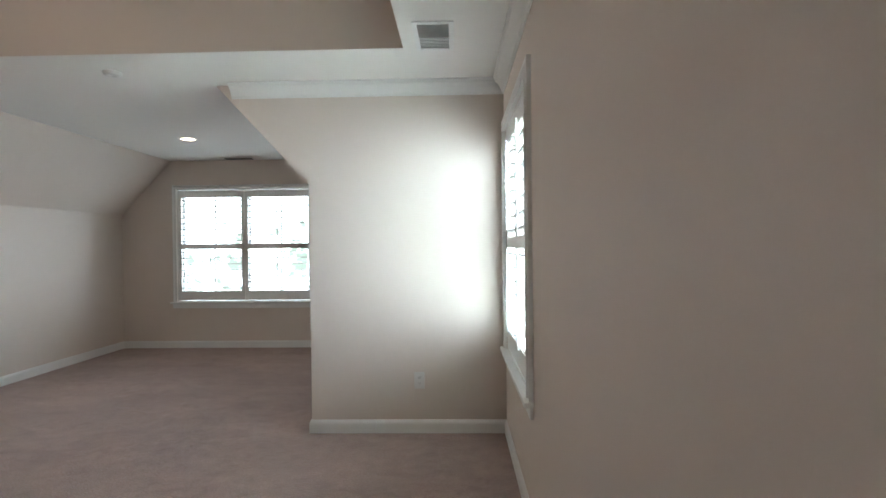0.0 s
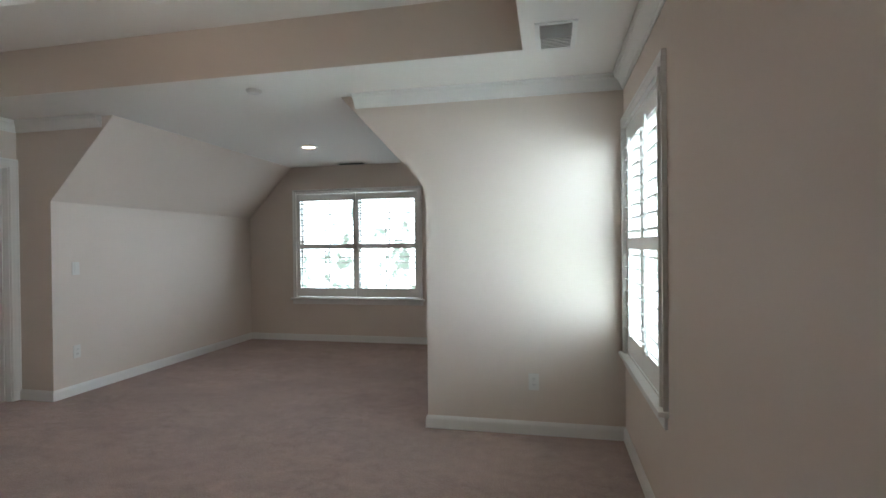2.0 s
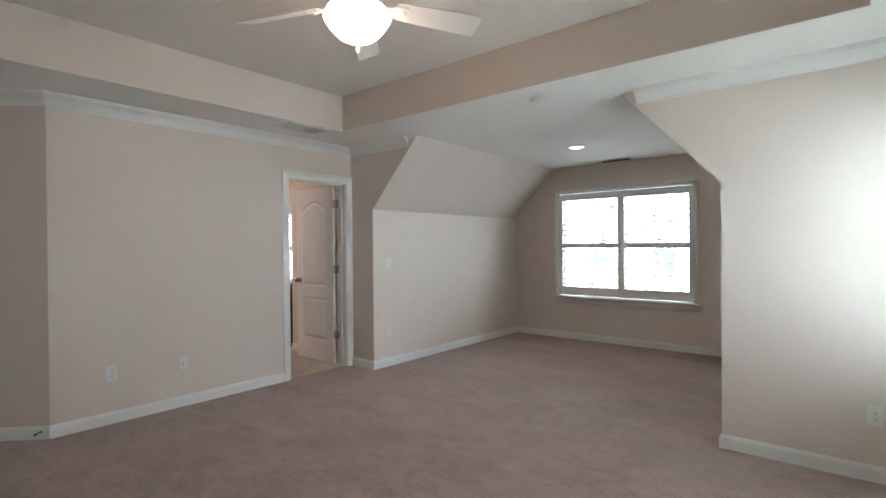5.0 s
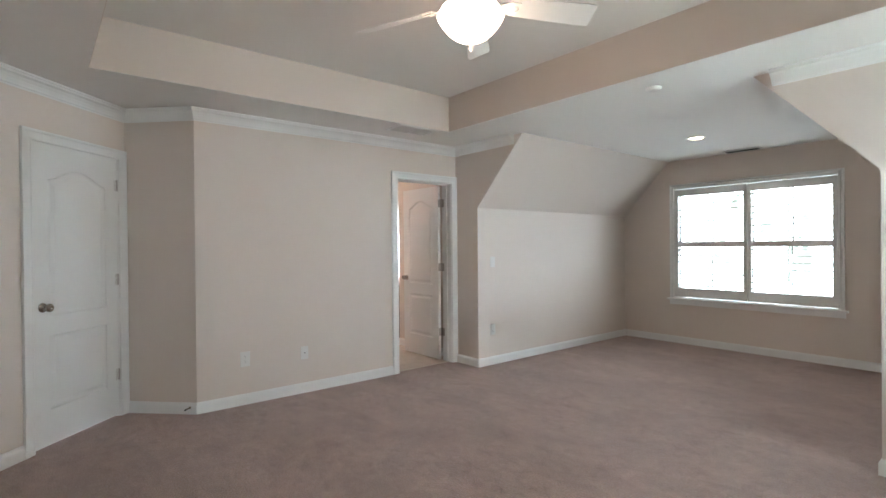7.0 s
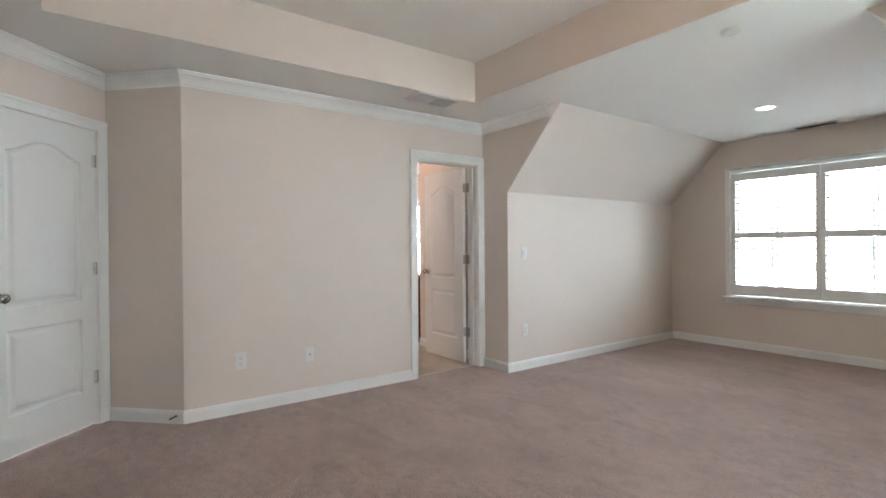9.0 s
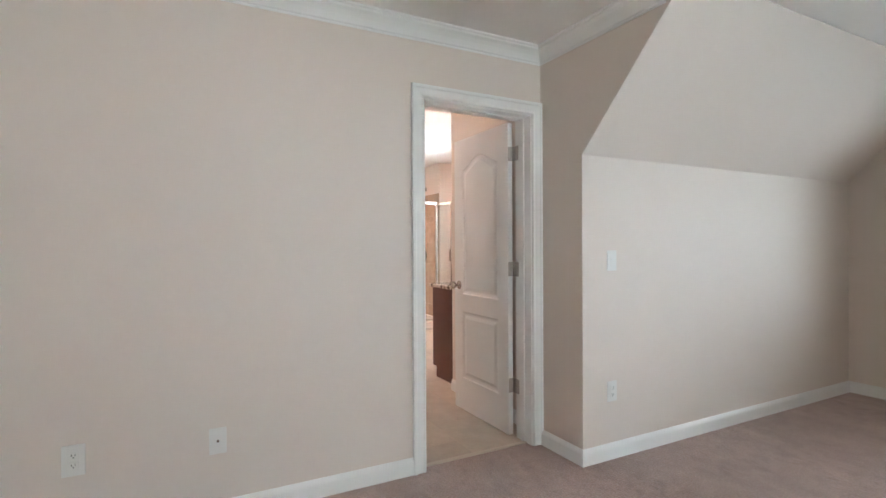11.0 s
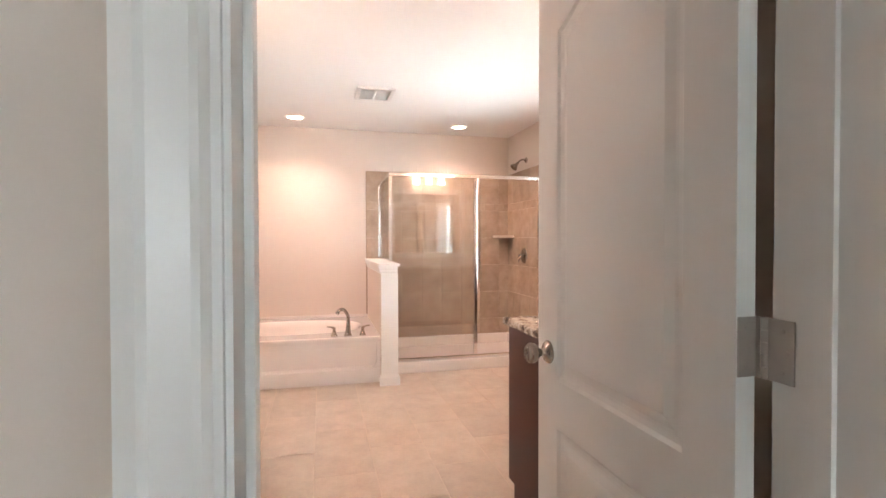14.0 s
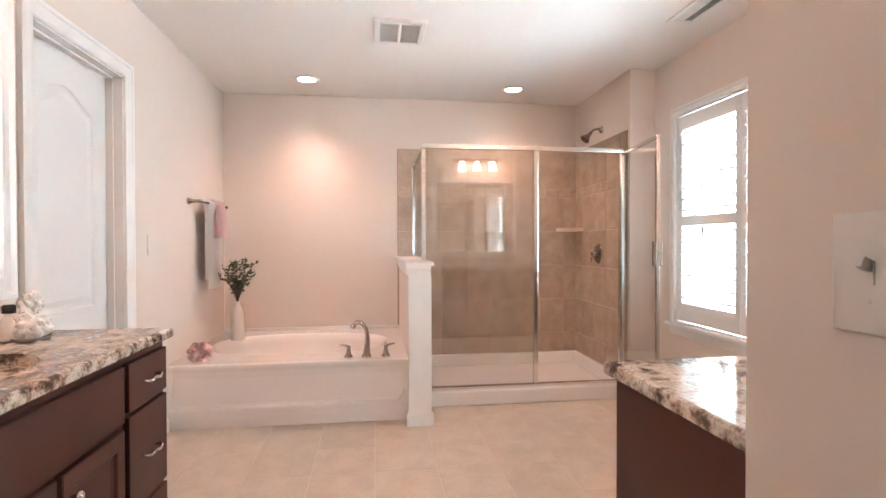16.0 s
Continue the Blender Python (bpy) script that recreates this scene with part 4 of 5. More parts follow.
plate("light_switch", wall_frame((-8.22, BL), (1, 0), 1.17), "blank", "blank wall-coloured plate beside the door", 0.075, 0.118, WALL)
plate("wall_outlet", wall_frame((-1.15, NY), (-1, 0), 0.37), "outlet", "white duplex outlet under the dormer window")


def door_stop(m):
    ob = empty("door_stop", m)
    tagged(ob, "small metal spring door stop on a baseboard", "door stop")
    bm = bmesh.new()
    tube(bm, [(0.0042 * math.cos(k), 0.0042 * math.sin(k), 0.006 + k * 0.0007) for k in np.arange(0, 70, 0.6)], 0.0011, 5)
    part("spring", bm, NICKEL, ob)
    part("mount", lathe(bmesh.new(), [(0, 0), (0.009, 0), (0.009, 0.004), (0.005, 0.008)], None, 12), NICKEL, ob)
    part("rubber_tip", lathe(bmesh.new(), [(0, 0.066), (0.006, 0.065), (0.007, 0.055), (0.0045, 0.053)], None, 12), DARK, ob, "dark rubber tip")


door_stop(m_diag @ pose(0.05, 0.055, 0.015))

# ---- bathroom: tub ----


def loop_fill(bm, outer, holes):
    edges = []
    for lp in [outer] + holes:
        for i in range(len(lp)):
            edges.append(bm.edges.get((lp[i], lp[(i + 1) % len(lp)])) or bm.edges.new((lp[i], lp[(i + 1) % len(lp)])))
    bmesh.ops.triangle_fill(bm, use_beauty=True, use_dissolve=False, edges=edges)


def bathtub():
    x0, x1, y0, y1, rim = BX, -8.44, BL, 3.15, 0.41
    ob = empty("bathtub", pose(0, 0, 0))
    tagged(ob, "white acrylic alcove bathtub with a plain front apron", "bathtub")
    bm = bmesh.new()
    n = 48
    cx, cy = (x0 + x1) / 2 - 0.035, (y0 + y1) / 2 - 0.02

    def oval(rx, ry, z, p=2.6):
        r = []
        for k in range(n):
            a = 2 * math.pi * k / n
            c, s = math.cos(a), math.sin(a)
            r.append(bm.verts.new((cx + rx * math.copysign(abs(c) ** (2 / p), c), cy + ry * math.copysign(abs(s) ** (2 / p), s), z)))
        return r
    q = 0.018
    corners = [(x0, y0), (x1 - q, y0), (x1 - q, y1), (x0, y1)]
    outer = [bm.verts.new((x, y, rim)) for x, y in corners]
    rings = [oval(0.405, 0.660, rim), oval(0.385, 0.640, rim - 0.012), oval(0.365, 0.615, rim - 0.06), oval(0.33, 0.57, rim - 0.22), oval(0.27, 0.50, rim - 0.32), oval(0.18, 0.40, rim - 0.34)]
    loop_fill(bm, outer, [rings[0]])
    for a, b in zip(rings, rings[1:]):
        for k in range(n):
            bm.faces.new((a[k], a[(k + 1) % n], b[(k + 1) % n], b[k]))
    bm.faces.new(rings[-1])
    part("basin", bm, TUB, ob, smooth=False)
    for p in ob.children[0].data.polygons:
        p.use_smooth = abs(p.normal.z) < 0.999
    # the apron: a rolled rim, a flat face and a stepped foot
    bm = bmesh.new()
    prof = [(0.0, rim), (0.012, rim - 0.002), (0.019, rim - 0.010), (0.018, rim - 0.026), (0.012, rim - 0.050), (0.007, rim - 0.090), (0.004, 0.150),
            (0.010, 0.137), (0.022, 0.132), (0.026, 0.122), (0.026, 0.030), (0.014, 0.028), (0.014, 0.0), (-0.02, 0.0), (-0.02, rim - 0.02)]
    a = [bm.verts.new((x1 - q + dx, y0, z)) for dx, z in prof]
    b = [bm.verts.new((x1 - q + dx, y1, z)) for dx, z in prof]
    for k in range(len(prof)):
        bm.faces.new((a[k], a[(k + 1) % len(prof)], b[(k + 1) % len(prof)], b[k]))
    bm.faces.new(a)
    bm.faces.new(list(reversed(b)))
    part("apron", bm, TUB, ob)
    for yy, s in ((y0 + 0.0, 1), (y1, -1)):
        bm = bmesh.new()
        pts = [(yy, 0.13), (yy, 0.37), (yy + s * 0.028, 0.37), (yy + s * 0.030, 0.20), (yy + s * 0.040, 0.165), (yy + s * 0.062, 0.142), (yy + s * 0.09, 0.13)]
        mm = Matrix(((0, 0, 1, 0), (1, 0, 0, 0), (0, 1, 0, 0), (0, 0, 0, 1)))
        prism(bm, pts, mm, x1 - q + 0.002, x1 - q + 0.020)
        part("apron_edge", bm, TUB, ob)
    part("wall_flange", new_box(x0, x0 + 0.012, y0, y1, rim, rim + 0.028, bevel=0.004), TUB, ob)
    return ob


bathtub()


def tub_faucet(x, y, z):
    ob = empty("tub_faucet", pose(x, y, z))
    tagged(ob, "brushed nickel deck-mounted tub faucet with two levers", "faucet")
    bm = bmesh.new()
    lathe(bm, [(0, 0), (0.034, 0), (0.034, 0.006), (0.026, 0.016)], None, 20)
    tube(bm, curve_points([(0, 0, 0.008), (0, 0.002, 0.06), (0, 0.004, 0.13), (0, -0.006, 0.19), (0, -0.040, 0.232), (0, -0.075, 0.225), (0, -0.095, 0.195)], 6),
         [0.027 - 0.0125 * min(1, k / 14) + (0.004 if k > 32 else 0) for k in range(37)], 16)
    part("spout", bm, NICKEL, ob, "curved nickel spout", True)
    for s in (-1, 1):
        yy = 0.125 * s + 0.005
        bm = lathe(bmesh.new(), [(0, 0), (0.029, 0), (0.029, 0.006), (0.020, 0.018), (0.014, 0.045), (0.012, 0.066), (0.014, 0.074), (0, 0.078)], pose(0, yy, 0), 18)
        h = part("handle_base", bm, NICKEL, ob, smooth=True)
        bm = tube(bmesh.new(), [(0, yy, 0.070), (0.0, yy + s * 0.028, 0.080), (0.0, yy + s * 0.062, 0.084)], [0.009, 0.0075, 0.006], 10)
        part("lever", bm, NICKEL, h, smooth=True)


tub_faucet(-8.53, 2.875, 0.41)


def vase_with_branches(x, y, z):
    ob = empty("vase", pose(x, y, z))
    tagged(ob, "white ceramic bottle vase on the tub's corner", "vase")
    part("body", lathe(bmesh.new(), [(0, 0), (0.050, 0), (0.054, 0.006), (0.052, 0.08), (0.047, 0.18), (0.043, 0.225), (0.032, 0.255), (0.021, 0.272), (0.019, 0.295), (0.022, 0.305),
                                     (0.018, 0.305), (0.015, 0.290), (0, 0.285)], None, 28), POTW, ob, smooth=True)
    br = empty("leafy_branches", pose(x, y, z + 0.287))
    tagged(br, "dusty green leafy branches standing in a vase", "branches")
    rnd = random.Random(7)
    stems, leaves = bmesh.new(), bmesh.new()
    for i in range(13):
        a = 2 * math.pi * i / 13 + rnd.uniform(-0.3, 0.3)
        r, h = rnd.uniform(0.05, 0.20), rnd.uniform(0.22, 0.37)
        pts = curve_points([(0, 0, 0), (0.2 * r * math.cos(a), 0.2 * r * math.sin(a), h * 0.4), (0.55 * r * math.cos(a), 0.55 * r * math.sin(a), h * 0.75), (r * math.cos(a), r * math.sin(a), h)], 6)
        tube(stems, pts, [0.0022 - 0.0012 * k / (len(pts) - 1) for k in range(len(pts))], 5)
        for k in range(5, len(pts)):
            for j in range(3):
                d = Vector((rnd.uniform(-1, 1), rnd.uniform(-1, 1), rnd.uniform(-0.3, 0.8))).normalized()
                w = d.cross(Vector((rnd.uniform(-1, 1), rnd.uniform(-1, 1), rnd.uniform(-1, 1)))).normalized()
                nrm = d.cross(w)
                p, s = Vector(pts[k]) + d * 0.003, rnd.uniform(0.017, 0.030)
                vs = [leaves.verts.new(p + d * s * u + w * s * v + nrm * s * c) for u, v, c in ((0, 0, 0), (0.35, 0.32, 0.06), (0.75, 0.26, 0.05), (1, 0, -0.08), (0.75, -0.26, 0.05), (0.35, -0.32, 0.06))]
                mid = leaves.verts.new(p + d * s * 0.5 - nrm * s * 0.04)
                for u in range(6):
                    leaves.faces.new((vs[u], vs[(u + 1) % 6], mid))
    part("stems", stems, TWIG, br)
    part("leaves", leaves, LEAF, br)["kind"] = "stuff"


vase_with_branches(-9.28, 1.845, 0.41)


def bath_pouf(x, y, z):
    """A gathered net sponge of many ruffles."""
    rnd = random.Random(3)
    bm = bmesh.new()
    for i in range(16):
        a, e = 2.4 * i, math.asin(-0.6 + 1.55 * i / 15)
        d = Vector((math.cos(a) * math.cos(e), math.sin(a) * math.cos(e), math.sin(e)))
        u = d.orthogonal().normalized()
        v = d.cross(u)
        inner = [bm.verts.new(d * 0.018 + (u * math.cos(t) + v * math.sin(t)) * 0.008) for t in np.linspace(0, 2 * math.pi, 18, endpoint=False)]
        outer = [bm.verts.new(d * (0.050 + 0.007 * math.sin(5 * t + i)) + (u * math.cos(t) + v * math.sin(t)) * (0.031 + 0.007 * math.cos(4 * t + i))) for t in np.linspace(0, 2 * math.pi, 18, endpoint=False)]
        for k in range(18):
            bm.faces.new((inner[k], inner[(k + 1) % 18], outer[(k + 1) % 18], outer[k]))
    ob = finish("bath_pouf", bm, TOWELP, smooth=True)
    ob.matrix_world = pose(x, y, z) @ Matrix.Diagonal((1.3, 1.3, 1.2, 1))
    tagged(ob, "pink ruffled bath pouf on the tub's rim", "bath pouf")


bath_pouf(-8.56, 1.80, 0.462)


def towel_bar(xa, xb, y, z):
    ob = empty("towel_bar", pose(0, 0, 0))
    tagged(ob, "brushed nickel towel bar with flared posts", "towel bar")
    part("bar", tube(bmesh.new(), [(xa, y, z), (xb, y, z)], 0.008, 14), NICKEL, ob, smooth=True)
    for x in (xa, xb):
        part("post", lathe(bmesh.new(), [(0, 0), (0.024, 0), (0.024, 0.006), (0.018, 0.014), (0.011, 0.045), (0.013, y - BL + 0.004), (0.010, y - BL + 0.012), (0, y - BL + 0.013)], pose(x, BL, z, -90), 18), NICKEL, ob, smooth=True)


towel_bar(-8.82, -9.46, 1.715, 1.475)


def draped(name, x0, x1, y, z, front, back, material, label, ruffle, seed, thick=0.009, flat=1.0):
    """A towel hung over the bar, with folds down its length."""
    bm = bmesh.new()
    rnd = random.Random(seed)
    n, rows = 32, []
    path = []
    for k in range(18):
        path.append((0.017 + thick * 0.3 + 0.003 * math.sin(k * 0.5), -front + front * k / 18, 1))
    for k in range(7):
        a = math.pi * k / 6
        path.append(((0.012 + thick * 0.4) * math.cos(a), (0.012 + thick * 0.4) * math.sin(a), 0.3))
    for k in range(1, 16):
        path.append((-0.017 - thick * 0.3, -back * k / 15, 1))
    ph = rnd.uniform(0, 6)
    for dy, dz, amt in path:
        row = []
        for i in range(n + 1):
            t = i / n
            hang = min(1.0, abs(dz) / 0.15)
            xa = x0 + 0.03 if dy < -0.008 else x0
            x = xa + (x1 - xa) * t + ruffle * 0.4 * hang * math.sin(9 * t + ph + dz * 6)
            fold = ruffle * hang * math.sin(t * 11 + ph + dz * 2.5) * amt
            close = 1 - (1 - flat) * min(1.0, abs(dz) / 0.05)
            row.append((x, y + dy * close + fold, z + dz + 0.004 * math.sin(7 * t + ph) * hang))
        rows.append([bm.verts.new(p) for p in row])
    for a, b in zip(rows, rows[1:]):
        for i in range(n):
            bm.faces.new((a[i], a[i + 1], b[i + 1], b[i]))
    bmesh.ops.solidify(bm, geom=bm.faces[:], thickness=thick)
    ob = finish(name, bm, material)
    tagged(ob, label, "towel", "towels on the bar")
    return ob


draped("hand_towel", -8.98, -9.31, 1.715, 1.478, 0.64, 0.57, TOWELW, "long white folded towel hanging on the bar", 0.003, 4, 0.015, 0.35)
draped("washcloth", -9.09, -9.33, 1.716, 1.494, 0.27, 0.17, TOWELP, "pink ruffled washcloth over the white towel", 0.030, 9, 0.010)

# ---- bathroom: pony wall and shower ----


def pony_wall():
    x0, x1, y0, y1, h = BX, -8.33, 3.15, 3.29, 1.03
    tagged(finish("wall_pony", new_box(x0, x1, y0, y1, 0, h), WALL), "low greige half wall between tub and shower", "wall", kind="structure")
    bm = bmesh.new()
    sweep(bm, [(x0 + 0.02, y0), (x1, y0), (x1, y1)], [(-o, z) for o, z in [(0, 0.965), (0.006, 0.965), (0.006, 0.975), (0.012, 0.985), (0.014, 1.0), (0.022, 1.012), (0.024, 1.03), (0, 1.03)]],
          lambda p, z: Vector((p.x, p.y, z)))
    box(bm, x0 + 0.01, x1 + 0.028, y0 - 0.028, y1 + 0.020, h, h + 0.026, bevel=0.005)
    tagged(finish("trim_pony_cap", bm, TRIM), "white moulded cap on the half wall", "trim", kind="structure")
    bm = bmesh.new()
    box(bm, x1, x1 + 0.016, y0 - 0.004, y1 + 0.004, 0.09, 0.965, bevel=0.003)
    for w, a, b in ((0.030, 0, 0.075), (0.024, 0.075, 0.086), (0.018, 0.086, 0.096)):
        box(bm, x1, x1 + w, y0 - w + 0.012, y1 + w - 0.012, a, b, bevel=0.002)
    tagged(finish("trim_pony_post", bm, TRIM), "white trim board and base on the half wall's end", "trim", kind="structure")


pony_wall()


def shower_base():
    ob = empty("shower_floor", pose(0, 0, 0))
    tagged(ob, "white acrylic shower base with a raised threshold", "shower base")
    x0, x1, y0, y1 = BX + 0.001, -8.65, 3.29, BR
    part("threshold", new_box(x1 - 0.10, x1, y0, y1, 0, 0.108, bevel=0.012), TUB, ob)
    part("pan", new_box(x0, x1 - 0.10, y0, y1, 0, 0.045), TUB, ob)
    bm = bmesh.new()
    box(bm, x0, x0 + 0.035, y0, y1, 0.045, 0.155, bevel=0.008)
    box(bm, x0 + 0.035, x1 - 0.10, y1 - 0.035, y1, 0.045, 0.155, bevel=0.008)
    box(bm, x0 + 0.035, x1 - 0.10, y0, y0 + 0.035, 0.045, 0.155, bevel=0.008)
    part("upstand", bm, TUB, ob)


shower_base()

SX, SL, SM, SR, ST = -8.715, 3.284, 4.121, 4.815, 1.895


def bar_x(x, y0, y1, z0, z1, w=0.032):
    return new_box(x - w / 2, x + w / 2, y0, y1, z0, z1, bevel=0.004)


def shower_enclosure():
    ob = empty("shower_enclosure", pose(0, 0, 0))
    tagged(ob, "framed glass shower enclosure in bright aluminium", "shower enclosure")
    part("header", bar_x(SX, SL - 0.016, BR - 0.009, ST - 0.035, ST, 0.042), CHROME, ob)
    part("corner_post", bar_x(SX, SL - 0.016, SL + 0.016, 1.056, ST - 0.035), CHROME, ob)
    part("side_channel", bar_x(SX, 3.291, 3.311, 0.108, 1.0), CHROME, ob)
    part("middle_post", bar_x(SX, SM - 0.017, SM + 0.017, 0.13, ST - 0.035), CHROME, ob)
    part("wall_jamb", bar_x(SX, BR - 0.045, BR - 0.009, 0.13, ST - 0.035), CHROME, ob)
    part("bottom_track", bar_x(SX, 3.291, BR - 0.009, 0.108, 0.13, 0.04), CHROME, ob)
    part("return_header", new_box(BX + 0.009, SX - 0.021, SL - 0.016, SL + 0.016, ST - 0.035, ST, bevel=0.003), CHROME, ob)
    part("return_sill", new_box(BX + 0.009, SX - 0.016, SL - 0.013, SL + 0.013, 1.056, 1.075, bevel=0.002), CHROME, ob)
    part("return_jamb", new_box(BX + 0.009, BX + 0.034, SL - 0.013, SL + 0.013, 1.075, ST - 0.035, bevel=0.002), CHROME, ob)
    g = part("glass_panel", new_box(SX - 0.003, SX + 0.003, 3.30, SM - 0.012, 0.125, ST - 0.03), SHGLASS, ob, "clear glass panel")
    g2 = part("glass_panel", new_box(BX + 0.03, SX - 0.01, SL - 0.003, SL + 0.003, 1.07, ST - 0.03), SHGLASS, ob, "clear glass panel")
    # the door stands open
    hx, hy = SX + 0.01, SR - 0.012
    d = Vector((-8.05 - hx, 4.70 - hy, 0))
    m = wall_frame((hx, hy), (d.x, d.y), 0.128)
    w, h, f = 0.665, ST - 0.165, 0.022
    door_e = part("glass_door", new_box(f, w - f, f, h - f, -0.003, 0.003, m), SHGLASS, ob, "open glass shower door")
    bm = bmesh.new()
    for a in ((0, f, 0, h), (w - f, w, 0, h), (f, w - f, 0, f), (f, w - f, h - f, h)):
        box(bm, *a, -0.011, 0.011, m, bevel=0.002)
    part("door_frame", bm, CHROME, door_e)
    bm = bmesh.new()
    box(bm, w - 0.020, w - 0.004, 0.90, 1.06, 0.010, 0.030, m, bevel=0.003)
    box(bm, w - 0.020, w - 0.004, 0.90, 1.06, -0.030, -0.010, m, bevel=0.003)
    part("pull_handle", bm, NICKEL, door_e, "dark metal pull")
    for o in (g, g2, door_e):
        o.visible_shadow = False


shower_enclosure()


def shower_head(x, z):
    ob = empty("overhead_shower", pose(x, BR, z))
    tagged(ob, "brushed nickel shower head on a bent arm", "shower head")
    part("flange", lathe(bmesh.new(), [(0, 0.010), (0.020, 0.008), (0.030, 0.001), (0.030, -0.009)], pose(0, -0.009, 0, 90), 18), NICKEL, ob, smooth=True)
    part("arm", tube(bmesh.new(), curve_points([(0, 0, 0), (0, -0.045, 0.004), (0, -0.075, -0.006), (0, -0.095, -0.028)], 5), 0.0095, 12), NICKEL, ob, smooth=True)
    part("head", lathe(bmesh.new(), [(0, 0), (0.012, 0), (0.016, 0.020), (0.014, 0.028), (0.030, 0.055), (0.041, 0.075), (0.041, 0.084), (0.036, 0.087), (0, 0.087)],
                       look((0, -0.095, -0.028), (0, -0.155, -0.09)) @ pose(0, 0, 0, 180), 22), NICKEL, ob, smooth=True)


shower_head(-9.11, 2.13)


def shower_valve(x, z):
    ob = empty("shower_valve", pose(x, BR - 0.0085, z))
    tagged(ob, "brushed nickel shower valve with a lever", "shower valve")
    part("escutcheon", lathe(bmesh.new(), [(0, 0.014), (0.050, 0.012), (0.080, 0.006), (0.084, 0.0)], pose(0, 0, 0, 90), 32), NICKEL, ob, smooth=True)
    part("hub", lathe(bmesh.new(), [(0, 0.066), (0.016, 0.064), (0.024, 0.040), (0.030, 0.012)], pose(0, 0, 0, 90), 20), NICKEL, ob, smooth=True)
    part("lever", tube(bmesh.new(), [(0, -0.052, 0), (-0.006, -0.060, -0.035), (-0.010, -0.066, -0.075)], [0.012, 0.009, 0.006], 10), NICKEL, ob, smooth=True)


shower_valve(-9.15, 1.085)
bm = bmesh.new()
pts = [(0, 0)] + [(0.19 * math.cos(radians(a)), 0.19 * math.sin(radians(a))) for a in range(0, 91, 10)]
SHELF_M = Matrix(((1, 0, 0, BX + 0.0085), (0, -1, 0, BR - 0.0085), (0, 0, 1, 1.285), (0, 0, 0, 1)))
prism(bm, pts, SHELF_M, 0, 0.030)
tagged(finish("corner_shelf", bm, mat("beige_stone_shelf", (0.60, 0.50, 0.42), 0.3, scale=14, vary=0.1)), "pale quarter-round corner shelf in the shower", "shelf")

# ---- bathroom: vanities ----


def shaker(bm, u0, u1, v0, v1, w, rail=0.045):
    """A framed front with a recessed panel, in a cabinet face's plane."""
    r = [(u0, v0), (u1, v0), (u1, v1), (u0, v1)]
    rings = []
    for d, dw in ((0, 0.0), (0, 0.016), (0.003, 0.019), (rail, 0.019), (rail + 0.008, 0.012), (rail + 0.022, 0.010)):
        rings.append([bm.verts.new((x, y, w + dw)) for x, y in inset(r, d)] if d else [bm.verts.new((x, y, w + dw)) for x, y in r])
    for a, b in zip(rings, rings[1:]):
        for i in range(4):
            bm.faces.new((a[i], a[(i + 1) % 4], b[(i + 1) % 4], b[i]))
    bm.faces.new(rings[-1])
    bm.faces.new(list(reversed(rings[0])))


def slab(bm, u0, u1, v0, v1, w):
    box(bm, u0, u1, v0, v1, w, w + 0.019, bevel=0.003)


def pull_mesh(u, v):
    bm = tube(bmesh.new(), curve_points([(u - 0.046, v, 0.019), (u - 0.040, v - 0.002, 0.040), (u - 0.015, v + 0.003, 0.046), (u + 0.015, v - 0.003, 0.046), (u + 0.040, v + 0.002, 0.040), (u + 0.046, v, 0.019)], 5),
              0.0048, 10)
    return bm


def knob_small(u, v):
    return lathe(bmesh.new(), [(0, 0.048), (0.010, 0.046), (0.0155, 0.040), (0.0145, 0.034), (0.007, 0.030), (0.006, 0.019)], pose(u, v, 0), 18)


def vanity(name, m, length, depth, fronts, label):
    """A cabinet: m at its front's lower corner on the floor, x along, y up, z out of the front."""
    ob = empty(name, m)
    tagged(ob, label, "vanity cabinet")
    bm = bmesh.new()
    box(bm, 0, length, 0.10, 0.845, -depth, 0)
    box(bm, 0.0, length, 0.0, 0.10, -depth, -0.07)
    part("body", bm, WOOD, ob)
    for kind, u0, u1, v0, v1, hw in fronts:
        bm = bmesh.new()
        (shaker if kind == "door" else slab)(bm, u0, u1, v0, v1, 0.0005)
        f = part({"door": "cabinet_door", "drawer": "drawer", "false": "false_front"}[kind], bm, WOOD, ob)
        if hw == "pull":
            part("handle", pull_mesh((u0 + u1) / 2, (v0 + v1) / 2), CHROME, f, "curved bright nickel pull", True)
        elif hw is not None:
            part("handle", knob_small(u0 + 0.030 if hw == "knob_l" else u1 - 0.030, v1 - 0.065), CHROME, f, "round bright nickel knob", True)
    return ob


